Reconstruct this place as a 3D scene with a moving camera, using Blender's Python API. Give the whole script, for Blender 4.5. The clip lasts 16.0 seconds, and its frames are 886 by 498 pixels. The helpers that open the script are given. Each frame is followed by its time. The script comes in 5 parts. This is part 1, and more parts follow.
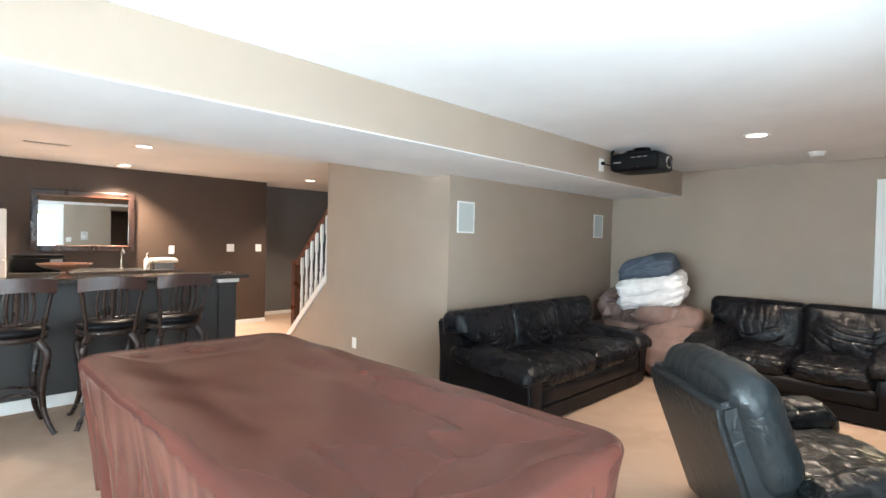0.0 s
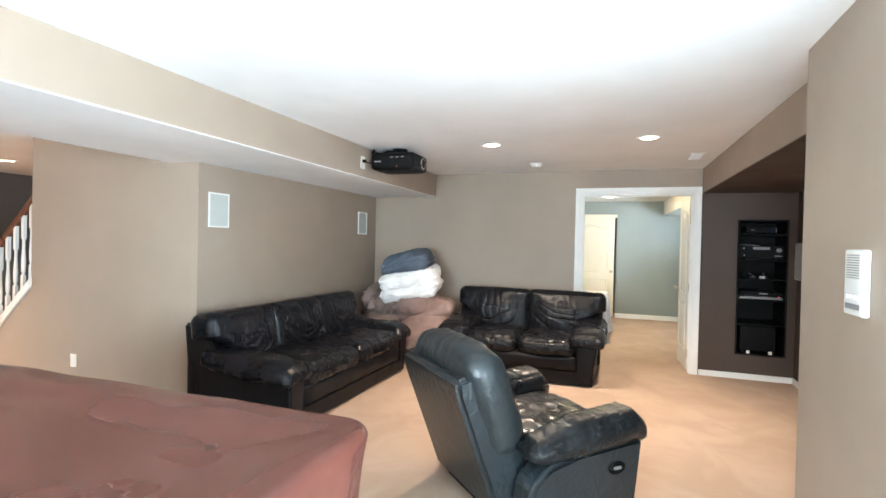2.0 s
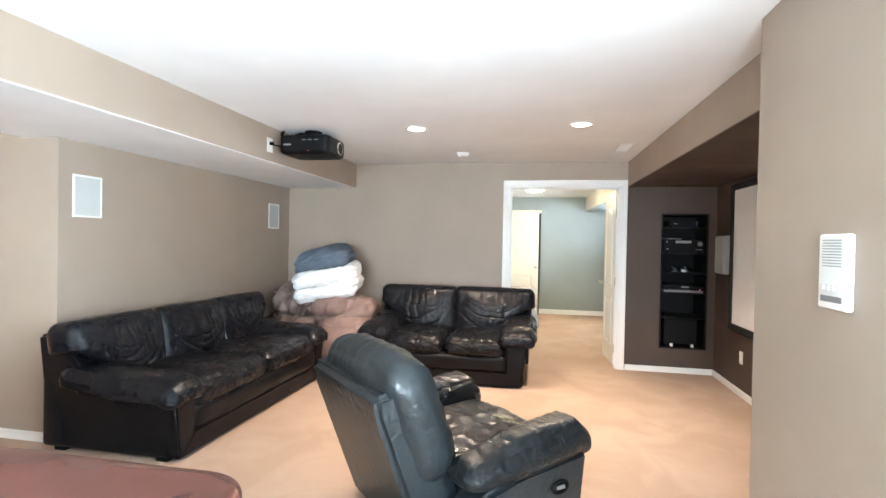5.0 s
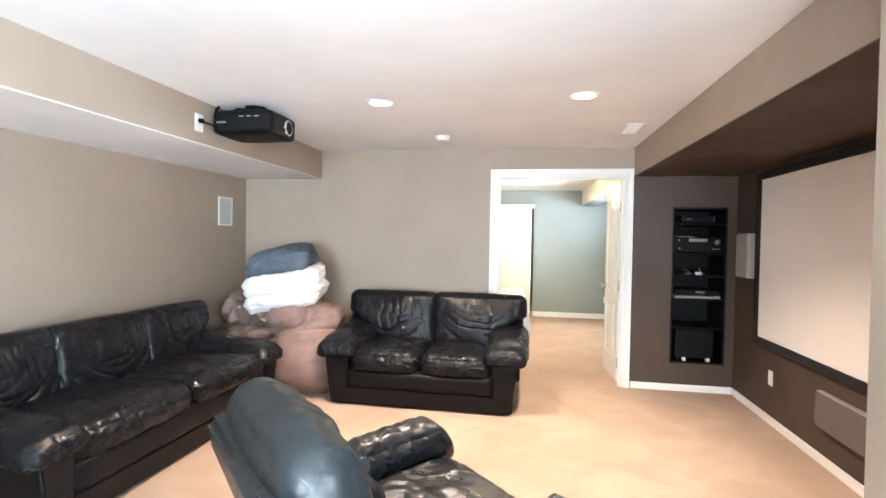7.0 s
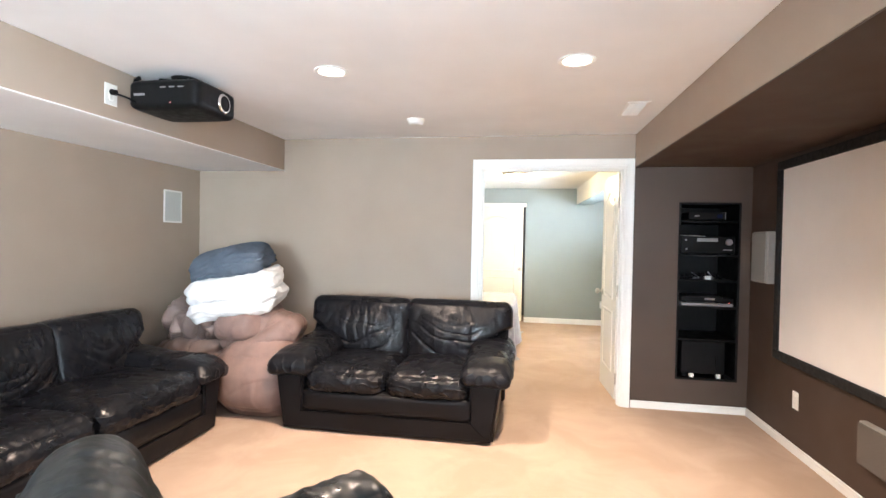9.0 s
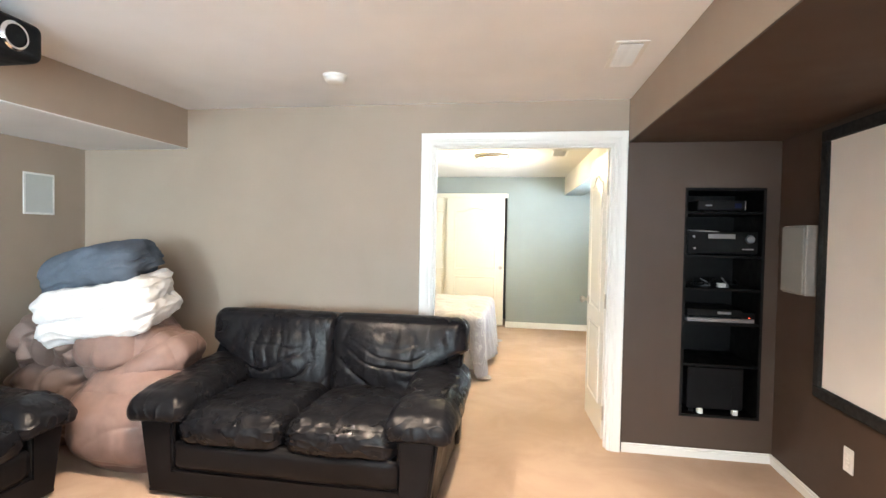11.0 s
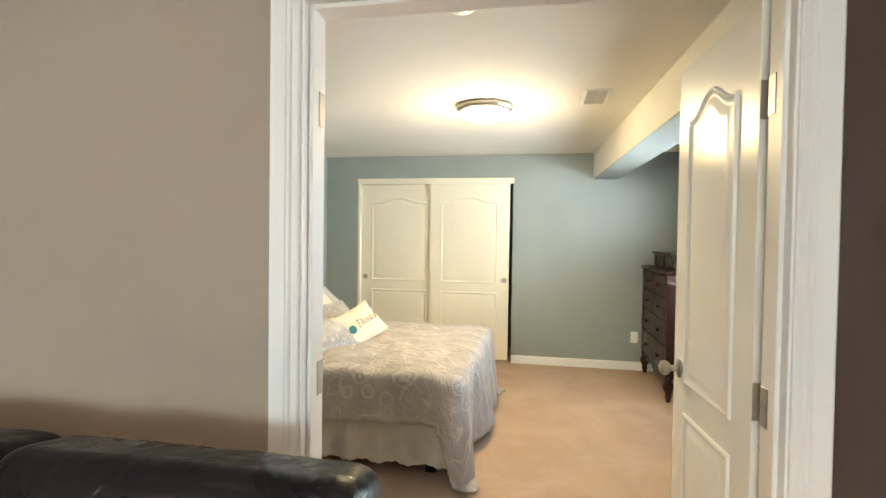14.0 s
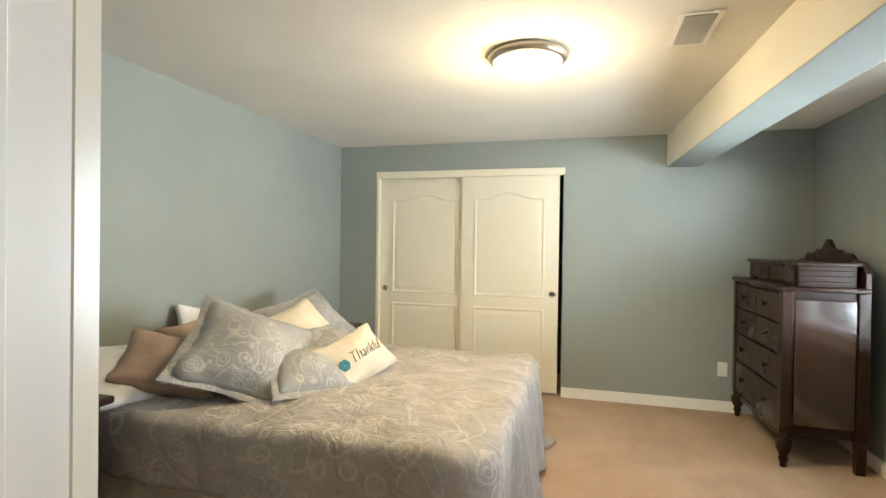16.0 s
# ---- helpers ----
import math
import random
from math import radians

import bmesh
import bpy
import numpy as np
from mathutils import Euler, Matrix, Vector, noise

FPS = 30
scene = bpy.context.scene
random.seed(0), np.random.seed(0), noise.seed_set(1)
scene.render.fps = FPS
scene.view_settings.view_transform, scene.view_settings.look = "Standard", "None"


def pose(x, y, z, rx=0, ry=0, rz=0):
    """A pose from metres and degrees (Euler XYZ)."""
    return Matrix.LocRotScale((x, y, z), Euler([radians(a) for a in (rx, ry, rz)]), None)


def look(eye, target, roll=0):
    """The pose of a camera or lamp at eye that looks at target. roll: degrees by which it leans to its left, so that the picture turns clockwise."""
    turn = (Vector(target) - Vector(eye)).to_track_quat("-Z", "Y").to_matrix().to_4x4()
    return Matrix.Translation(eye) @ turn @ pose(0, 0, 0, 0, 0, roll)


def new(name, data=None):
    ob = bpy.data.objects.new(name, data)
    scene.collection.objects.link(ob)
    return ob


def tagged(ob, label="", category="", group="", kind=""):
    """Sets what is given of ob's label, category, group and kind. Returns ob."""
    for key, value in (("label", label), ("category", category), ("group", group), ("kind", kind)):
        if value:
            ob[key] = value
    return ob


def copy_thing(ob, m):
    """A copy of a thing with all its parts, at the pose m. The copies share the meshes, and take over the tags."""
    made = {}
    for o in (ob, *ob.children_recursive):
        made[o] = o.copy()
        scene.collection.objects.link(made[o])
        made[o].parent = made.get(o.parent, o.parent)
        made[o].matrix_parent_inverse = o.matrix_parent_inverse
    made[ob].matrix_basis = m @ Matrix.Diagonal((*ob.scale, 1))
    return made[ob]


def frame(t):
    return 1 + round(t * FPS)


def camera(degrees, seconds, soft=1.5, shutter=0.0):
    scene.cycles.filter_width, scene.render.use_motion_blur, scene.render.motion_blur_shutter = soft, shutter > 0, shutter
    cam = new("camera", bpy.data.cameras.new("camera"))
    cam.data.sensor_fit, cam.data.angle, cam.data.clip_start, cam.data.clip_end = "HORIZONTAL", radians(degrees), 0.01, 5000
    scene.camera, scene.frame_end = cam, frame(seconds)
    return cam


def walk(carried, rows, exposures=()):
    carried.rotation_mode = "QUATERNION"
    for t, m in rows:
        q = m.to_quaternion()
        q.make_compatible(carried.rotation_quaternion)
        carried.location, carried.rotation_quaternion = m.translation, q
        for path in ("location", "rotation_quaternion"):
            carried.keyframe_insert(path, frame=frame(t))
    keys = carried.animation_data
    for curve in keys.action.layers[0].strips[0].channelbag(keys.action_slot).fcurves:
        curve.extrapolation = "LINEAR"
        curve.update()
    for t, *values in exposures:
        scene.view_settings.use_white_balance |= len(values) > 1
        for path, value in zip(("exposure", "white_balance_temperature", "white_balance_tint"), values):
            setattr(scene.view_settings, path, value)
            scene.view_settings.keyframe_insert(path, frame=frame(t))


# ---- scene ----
cam = camera(82.2, 16.0)
PATH = [
    (0, (-0.065, -0.053, 1.434), (1.356, 1.354, 1.395), 1.3),
    (0.5, (-0.04, -0.098, 1.443), (1.547, 1.118, 1.406), 1.3),
    (1, (-0.027, -0.115, 1.442), (1.701, 0.891, 1.407), 1.2),
    (1.5, (-0.007, -0.114, 1.425), (1.823, 0.694, 1.397), 1.3),
    (2, (0.008, -0.105, 1.408), (1.894, 0.56, 1.384), 1.3),
    (2.5, (0.04, -0.086, 1.403), (1.962, 0.465, 1.38), 1.3),
    (3, (0.049, -0.047, 1.388), (1.994, 0.42, 1.372), 1.3),
    (3.5, (0.089, -0.029, 1.401), (2.044, 0.393, 1.377), 1.2),
    (4, (0.126, -0.019, 1.393), (2.085, 0.386, 1.365), 1.1),
    (6.5, (1.038, 0.009, 1.348), (3.008, 0.356, 1.323), 1.2),
    (7, (1.203, -0.002, 1.403), (3.171, 0.349, 1.361), 1.0),
    (7.5, (1.389, 0.018, 1.396), (3.361, 0.354, 1.356), 1.0),
    (8, (1.571, -0.022, 1.376), (3.542, 0.317, 1.345), 1.1),
    (8.5, (1.672, -0.044, 1.371), (3.643, 0.294, 1.346), 1.0),
    (9, (1.816, -0.074, 1.377), (3.787, 0.262, 1.345), 1.1),
    (11.5, (3.172, -0.343, 1.405), (5.145, -0.019, 1.347), 1.0),
    (12, (3.519, -0.374, 1.403), (5.491, -0.047, 1.346), 0.9),
    (12.5, (3.894, -0.379, 1.402), (5.866, -0.05, 1.348), 0.9),
    (13, (4.274, -0.35, 1.387), (6.244, -0.013, 1.333), 1.1),
    (13.5, (4.658, -0.317, 1.4), (6.625, 0.036, 1.344), 1.0),
    (14, (5.03, -0.281, 1.38), (6.995, 0.089, 1.335), 0.8),
    (14.5, (5.347, -0.216, 1.348), (7.309, 0.171, 1.315), 0.9),
    (15, (5.64, -0.156, 1.342), (7.595, 0.269, 1.316), 0.9),
    (15.5, (5.84, -0.158, 1.321), (7.781, 0.323, 1.305), 0.9),
    (16, (6.032, -0.176, 1.349), (7.959, 0.358, 1.331), 0.8),
]
walk(cam, [(t, look(eye, target, roll)) for t, eye, target, roll in PATH], exposures=[(0.0, 0.12, 6450, 11), (1.0, 0.28, 6450, 11), (2.0, 0.46, 6450, 11), (4.0, 0.55, 6450, 12), (7.0, 0.93, 6450, 15), (9.0, 0.95, 6500, 16), (12.0, 0.88, 6850, 11), (13.5, 0.50, 7200, 11), (14.5, 0.33, 7250, 11), (16.0, 0.15, 7250, 11)])

# light: daylight through the garden door, the bedroom window and an assumed west window, warm ceiling lamps
world = bpy.data.worlds.new("world")
scene.world = world
world.use_nodes = True
sky = world.node_tree.nodes.new("ShaderNodeTexSky")
sky.sky_type, sky.sun_disc, sky.sun_elevation, sky.sun_rotation = "NISHITA", False, radians(42), radians(150)
world.node_tree.nodes["Background"].inputs[1].default_value = 0.12
world.node_tree.links.new(sky.outputs[0], world.node_tree.nodes["Background"].inputs[0])


def lamp(name, data, m, watts, colour):
    data.energy, data.color = watts, colour
    ob = new(name, data)
    ob.matrix_world = m
    return ob


def area(name, m, watts, colour, wide, high):
    data = bpy.data.lights.new(name, "AREA")
    data.shape, data.size, data.size_y = "RECTANGLE", wide, high
    return lamp(name, data, m, watts, colour)


def spot(name, m, watts, colour, angle, soft):
    data = bpy.data.lights.new(name, "SPOT")
    data.spot_size, data.spot_blend, data.shadow_soft_size = radians(angle), 0.7, soft
    return lamp(name, data, m, watts, colour)


sun_data = bpy.data.lights.new("sun", "SUN")
sun_data.angle = radians(0.5)
lamp("sun", sun_data, look((5, 12, 12), (5, 3, 0)), 2.5, (1.0, 0.95, 0.88))
CEIL, BEAM, WEST = 2.306, 2.018, -3.2
DAY, WARM, BULB = (0.70, 0.888, 1.0), (1.0, 0.82, 0.64), (1.0, 0.80, 0.44)
area("garden_door_daylight", look((0.3, -1.12, 1.1), (0.3, 1.0, 2.8)), 185, DAY, 2.4, 1.95)
# unseen west window, added to bring daylight onto the far wall
area("west_window_daylight", look((WEST - 0.25, 0.9, 1.35), (2.0, 0.9, 2.3)), 315, DAY, 2.2, 1.3)
area("bedroom_window_daylight", look((8.90, -2.2, 1.32), (8.90, 0, 0.9)), 165, (0.70, 0.85, 1.0), 1.2, 1.1)
MAIN_CANS = [(4.5, 1.03), (4.48, -0.29)]
BAR_CANS = [(1.46, 5.75), (1.72, 7.62), (4.15, 7.1), (-0.6, 5.75), (-0.6, 7.62)]
for cx, cy in MAIN_CANS + BAR_CANS:
    watts = 150 if (cx, cy) in MAIN_CANS else 560 if cy > 7.5 else 190
    spot("downlight_beam", pose(cx, cy, CEIL - 0.03), watts, WARM, 118, 0.06)
spot("bedroom_bulb", pose(8.60, 0.11, CEIL - 0.13), 55, BULB, 168, 0.12)
bulb_data = bpy.data.lights.new("bedroom_glow", "POINT")
bulb_data.shadow_soft_size = 0.12
lamp("bedroom_glow", bulb_data, pose(8.60, 0.11, CEIL - 0.19), 24, BULB)


# ---- materials ----
class Nodes:
    """A small wrapper to write node trees shortly."""

    def __init__(self, name, rough=0.6, metal=0.0, spec=0.5):
        self.mat = bpy.data.materials.new(name)
        self.mat.use_nodes = True
        self.tree = self.mat.node_tree
        self.bsdf = self.tree.nodes["Principled BSDF"]
        self.bsdf.inputs["Roughness"].default_value = rough
        self.bsdf.inputs["Metallic"].default_value = metal
        self.bsdf.inputs["Specular IOR Level"].default_value = spec
        self.coords = self.add("ShaderNodeTexCoord").outputs["Object"]

    def add(self, kind):
        return self.tree.nodes.new(kind)

    def mixer(self):
        node = self.add("ShaderNodeMix")
        node.data_type = "RGBA"
        return node

    def put(self, value, socket):
        if hasattr(value, "is_output"):
            self.tree.links.new(value, socket)
        else:
            socket.default_value = value

    def noise(self, scale, detail=4.0, rough=0.55, warp=0.0, stretch=None):
        node = self.add("ShaderNodeTexNoise")
        where = self.coords
        if stretch:
            mapping = self.add("ShaderNodeMapping")
            mapping.inputs["Scale"].default_value = stretch
            self.tree.links.new(where, mapping.inputs[0])
            where = mapping.outputs[0]
        self.tree.links.new(where, node.inputs["Vector"])
        for key, value in (("Scale", scale), ("Detail", detail), ("Roughness", rough), ("Distortion", warp)):
            node.inputs[key].default_value = value
        return node.outputs["Fac"]

    def ramp(self, fac, *stops, soft=False):
        node = self.add("ShaderNodeValToRGB")
        node.color_ramp.interpolation = "B_SPLINE" if soft else "LINEAR"
        while len(node.color_ramp.elements) < len(stops):
            node.color_ramp.elements.new(0.5)
        for element, (at, colour) in zip(node.color_ramp.elements, stops):
            element.position = at
            element.color = (*colour, 1) if len(colour) == 3 else colour
        self.put(fac, node.inputs[0])
        return node.outputs[0]

    def mix(self, fac, a, b):
        node = self.mixer()
        self.put(fac, node.inputs[0])
        self.put(a if hasattr(a, "is_output") else (*a, 1), node.inputs[6])
        self.put(b if hasattr(b, "is_output") else (*b, 1), node.inputs[7])
        return node.outputs[2]

    def math(self, how, a, b=0.0):
        node = self.add("ShaderNodeMath")
        node.operation = how
        self.put(a, node.inputs[0])
        self.put(b, node.inputs[1])
        return node.outputs[0]

    def bump(self, height, strength, distance, before=None):
        node = self.add("ShaderNodeBump")
        node.inputs["Strength"].default_value, node.inputs["Distance"].default_value = strength, distance
        self.put(height, node.inputs["Height"])
        if before:
            self.tree.links.new(before, node.inputs["Normal"])
        return node.outputs[0]

    def done(self, colour=None, rough=None, normal=None):
        if colour is not None:
            self.put(colour if hasattr(colour, "is_output") else (*colour, 1), self.bsdf.inputs["Base Color"])
        if rough is not None:
            self.put(rough, self.bsdf.inputs["Roughness"])
        if normal is not None:
            self.put(normal, self.bsdf.inputs["Normal"])
        return self.mat


def scaled(c, k):
    return tuple(min(1.0, v * k) for v in c)


def paint(name, colour, rough=0.55, relief=0.25):
    """Rolled wall paint: an orange-peel skin and faint uneven coats."""
    n = Nodes(name, rough, spec=0.35)
    tone = n.ramp(n.noise(1.3, 3), (0.3, scaled(colour, 0.95)), (0.7, scaled(colour, 1.05)))
    skin = n.bump(n.noise(160, 2), relief, 0.0015)
    return n.done(tone, n.ramp(n.noise(2.2, 3), (0.3, (rough - 0.06,) * 3), (0.7, (rough + 0.08,) * 3)), skin)


def plain(name, colour, rough=0.5, metal=0.0, spread=0.08, grain=40.0, relief=0.0, spec=0.5):
    n = Nodes(name, rough, metal, spec)
    tone = n.ramp(n.noise(grain, 3), (0.3, scaled(colour, 1 - spread)), (0.7, scaled(colour, 1 + spread)))
    if spread < 0.02:
        return n.done(tone, rough)
    return n.done(tone, n.ramp(n.noise(grain * 0.4, 3), (0.3, (rough * 0.85,) * 3), (0.7, (min(1, rough * 1.15),) * 3)),
                  n.bump(n.noise(grain * 3, 2), relief, 0.001) if relief else None)


def leather(name, colour, rough=0.3, crease=0.5, size=1.0, pull=0.0, spec=0.25, crumple=0.0):
    """Worn leather: pebble grain, a few soft creases, long pulled folds, uneven gloss."""
    n = Nodes(name, rough, spec=spec)
    tone = n.ramp(n.noise(4, 4), (0.3, scaled(colour, 0.8)), (0.7, scaled(colour, 1.25)))
    grain = n.add("ShaderNodeTexVoronoi")
    n.tree.links.new(n.coords, grain.inputs["Vector"])
    grain.inputs["Scale"].default_value = 260
    lines = n.ramp(n.noise(4.2 * size, 2.5, 0.5, 0.9 if crease > 0.35 else 0.0), (0.36, (1, 1, 1)), (0.5, (0, 0, 0)), (0.64, (1, 1, 1)), soft=True)
    here = n.ramp(n.noise(2.4 * size, 2), (0.35, (0, 0, 0)), (0.75, (1, 1, 1)))
    soft = n.bump(n.math("MULTIPLY", lines, here), 0.5 * crease, 0.012)
    if pull:
        folds = n.ramp(n.noise(5, 2, 0.45, 0.9, (1.6, 1.6, 0.7)), (0.30, (0, 0, 0)), (0.52, (1, 1, 1)), (0.80, (0.35, 0.35, 0.35)), soft=True)
        soft = n.bump(folds, pull, 0.03, soft)
    if crumple:
        # broken facets where the skin has been sat on: soft ridges between warped cells
        cells = n.add("ShaderNodeTexVoronoi")
        cells.feature = "DISTANCE_TO_EDGE"
        bend = n.mixer()
        wobble = n.add("ShaderNodeTexNoise")
        n.tree.links.new(n.coords, wobble.inputs["Vector"])
        wobble.inputs["Scale"].default_value = 9.0
        bend.inputs[0].default_value = 0.14
        n.tree.links.new(n.coords, bend.inputs[6])
        n.tree.links.new(wobble.outputs["Color"], bend.inputs[7])
        n.tree.links.new(bend.outputs[2], cells.inputs["Vector"])
        cells.inputs["Scale"].default_value = 19 * size
        ridge = n.ramp(cells.outputs["Distance"], (0.0, (0, 0, 0)), (0.16, (0.75, 0.75, 0.75)), (0.4, (1, 1, 1)), soft=True)
        worn = n.ramp(n.noise(3.1, 3), (0.38, (0.1, 0.1, 0.1)), (0.62, (1, 1, 1)))
        soft = n.bump(n.math("MULTIPLY", ridge, worn), crumple, 0.012, soft)
    if crease < 0.35:
        return n.done(tone, rough, n.bump(n.noise(150, 1), 0.08, 0.001, soft if crumple else None))
    fine = n.bump(n.noise(22 * size, 2, 0.5), 0.2 * crease, 0.005, soft)
    return n.done(tone, n.ramp(n.noise(5, 4), (0.3, (rough - 0.07,) * 3), (0.72, (rough + 0.14,) * 3)),
                  n.bump(grain.outputs["Distance"], 0.12, 0.0008, fine))


def vinyl(name, colour, rough):
    """Soft sheet vinyl with a fine emboss."""
    n = Nodes(name, rough, spec=0.4)
    tone = n.ramp(n.noise(3, 4), (0.3, scaled(colour, 0.88)), (0.7, scaled(colour, 1.12)))
    return n.done(tone, rough, n.bump(n.noise(120, 1), 0.06, 0.001))


def wood(name, dark, light, rough=0.3, along=(1, 1, 0.12), scale=14):
    n = Nodes(name, rough)
    rings = n.noise(scale, 5, 0.6, 1.2, along)
    tone = n.ramp(rings, (0.32, dark), (0.68, light))
    return n.done(tone, n.ramp(n.noise(6, 3), (0.3, (rough - 0.06,) * 3), (0.7, (rough + 0.1,) * 3)), n.bump(rings, 0.12, 0.002))


def carpet_material():
    """Cut-pile carpet with trodden and brushed patches."""
    n = Nodes("beige_carpet", 0.95, spec=0.12)
    fibre = n.noise(420, 3, 0.7)
    brush = n.noise(2.1, 4, 0.6, 0.8)
    worn = n.noise(0.7, 3)
    tone = n.mix(n.ramp(brush, (0.4, (0, 0, 0)), (0.62, (1, 1, 1))), (0.480, 0.354, 0.270), (0.550, 0.413, 0.323))
    tone = n.mix(n.math("MULTIPLY", n.ramp(worn, (0.35, (1, 1, 1)), (0.6, (0, 0, 0))), 0.35), tone, (0.440, 0.310, 0.224))
    tone = n.mix(n.math("MULTIPLY", fibre, 0.3), tone, (0.355, 0.235, 0.160))
    return n.done(tone, None, n.bump(n.noise(70, 3, 0.7), 0.5, 0.006, n.bump(fibre, 0.7, 0.004)))


def scrolls(name, ground, line, scale=7.0, thick=0.05, fold=0.5):
    """Woven cloth with pale rings and scrolling stems."""
    n = Nodes(name, 0.52, spec=0.45)
    cells = n.add("ShaderNodeTexVoronoi")
    bend = n.mixer()
    wobble = n.add("ShaderNodeTexNoise")
    n.tree.links.new(n.coords, wobble.inputs["Vector"])
    wobble.inputs["Scale"].default_value = 3.0
    bend.inputs[0].default_value = 0.12
    n.tree.links.new(n.coords, bend.inputs[6])
    n.tree.links.new(wobble.outputs["Color"], bend.inputs[7])
    n.tree.links.new(bend.outputs[2], cells.inputs["Vector"])
    cells.inputs["Scale"].default_value = scale
    d = cells.outputs["Distance"]
    ring = n.math("LESS_THAN", n.math("ABSOLUTE", n.math("SUBTRACT", d, 0.30)), thick)
    core = n.math("LESS_THAN", n.math("ABSOLUTE", n.math("SUBTRACT", d, 0.14)), thick * 0.7)
    stem = n.math("LESS_THAN", n.math("ABSOLUTE", n.math("SUBTRACT", n.noise(scale * 0.33, 1.5, 0.5, 2.2), 0.5)), 0.014)
    some = n.ramp(n.noise(1.7, 2), (0.38, (0.08, 0.08, 0.08)), (0.62, (0.55, 0.55, 0.55)))
    mask = n.math("MULTIPLY", n.math("MAXIMUM", n.math("MAXIMUM", ring, core), stem), some)
    tone = n.ramp(n.noise(5, 4), (0.3, scaled(ground, 0.85)), (0.7, scaled(ground, 1.15)))
    weave = n.bump(n.noise(240, 2), 0.3, 0.001)
    return n.done(n.mix(mask, tone, line), None, n.bump(n.noise(7, 4, 0.6, 0.9), fold, 0.03, weave))


def cloth(name, colour, rough=0.85, fold=0.5, scale=9, fuzz=200):
    n = Nodes(name, rough, spec=0.2)
    tone = n.ramp(n.noise(6, 4), (0.3, scaled(colour, 0.86)), (0.7, scaled(colour, 1.12)))
    return n.done(tone, None, n.bump(n.noise(scale, 4, 0.6, 0.9), fold, 0.014, n.bump(n.noise(fuzz, 2), 0.35, 0.0015)))


def glow(name, colour, strength):
    n = Nodes(name, 0.4)
    n.bsdf.inputs["Emission Color"].default_value = (*colour, 1)
    n.bsdf.inputs["Emission Strength"].default_value = strength
    return n.done((0.9, 0.88, 0.84))


def slat_material():
    """Thin white slats that let some daylight through."""
    n = Nodes("white_translucent_slat", 0.5)
    n.done((0.8, 0.8, 0.78))
    through_light = n.add("ShaderNodeBsdfTranslucent")
    through_light.inputs[0].default_value = (0.8, 0.82, 0.84, 1)
    both = n.add("ShaderNodeMixShader")
    both.inputs[0].default_value = 0.72
    n.tree.links.new(n.bsdf.outputs[0], both.inputs[1])
    n.tree.links.new(through_light.outputs[0], both.inputs[2])
    n.tree.links.new(both.outputs[0], n.tree.nodes["Material Output"].inputs[0])
    return n.mat


def glass_material():
    n = Nodes("window_glass", 0.02)
    n.bsdf.inputs["Transmission Weight"].default_value = 1.0
    n.bsdf.inputs["IOR"].default_value = 1.45
    return n.done((0.97, 0.99, 0.98))


TAN = paint("taupe_wall_paint", (0.352, 0.277, 0.218))
BROWN = paint("dark_brown_wall_paint", (0.066, 0.043, 0.031))
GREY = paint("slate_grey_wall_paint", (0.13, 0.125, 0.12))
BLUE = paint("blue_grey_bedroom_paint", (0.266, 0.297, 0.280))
WHITE = paint("white_ceiling_paint", (0.85, 0.85, 0.85), 0.8, 0.5)
CREAM = paint("bedroom_ceiling_paint", (0.70, 0.68, 0.63), 0.8, 0.5)
TRIM = plain("white_gloss_trim_paint", (0.80, 0.79, 0.76), 0.38, 0, 0.015, 3)
DOOR = plain("white_door_paint", (0.78, 0.75, 0.68), 0.24, 0, 0.015, 3)
# white closet doors: the lamp's warm tint is mixed into the paint colour
CLOSET = plain("white_closet_paint_lamp_tint", (0.74, 0.69, 0.56), 0.38, 0, 0.015, 3)
CARPET = carpet_material()
BLACK_LEATHER = leather("black_brown_leather", (0.0058, 0.0058, 0.0070), 0.35, 0.4, spec=0.16)
CREASED = leather("creased_black_leather", (0.0065, 0.0070, 0.0092), 0.26, 0.4, 0.9, 0.16, 0.22, 0.07)
TEAL_CREASED = leather("creased_blue_black_leather", (0.008, 0.010, 0.0115), 0.27, 0.45, 1.1, 0.20, 0.42, 0.30)
TEAL_LEATHER = leather("blue_black_leather", (0.013, 0.0185, 0.0215), 0.38, 0.2, 0.8, 0.0, 0.58, 0.22)
VINYL = vinyl("maroon_vinyl", (0.094, 0.031, 0.0235), 0.25)
BAG = leather("tan_suede_vinyl", (0.240, 0.158, 0.135), 0.42, 0.55, 0.8)
BAG_DARK = leather("taupe_suede_vinyl", (0.185, 0.130, 0.112), 0.45, 0.6, 0.9)
TOWEL = cloth("white_terry_cloth", (0.80, 0.80, 0.80), 0.95, 0.5, 12, 260)
COMFORTER = cloth("blue_grey_fleece", (0.095, 0.118, 0.150), 0.9, 0.7, 8, 180)
SPREAD = scrolls("grey_scroll_bedspread", (0.345, 0.322, 0.315), (0.58, 0.55, 0.49), 7.0, 0.034, 0.9)
SHAM = scrolls("grey_scroll_sham", (0.29, 0.29, 0.295), (0.50, 0.49, 0.46), 13.0, 0.032)
SKIRT = cloth("white_lace_skirt_cloth", (0.62, 0.60, 0.57), 0.9, 0.5, 14)
LINEN = cloth("ivory_linen", (0.58, 0.52, 0.43), 0.9, 0.3, 10)
ROSE = cloth("dusty_rose_cotton", (0.34, 0.25, 0.215), 0.9, 0.4, 9)
SHEET = cloth("white_cotton_sheet", (0.72, 0.72, 0.74), 0.9, 0.5, 9)
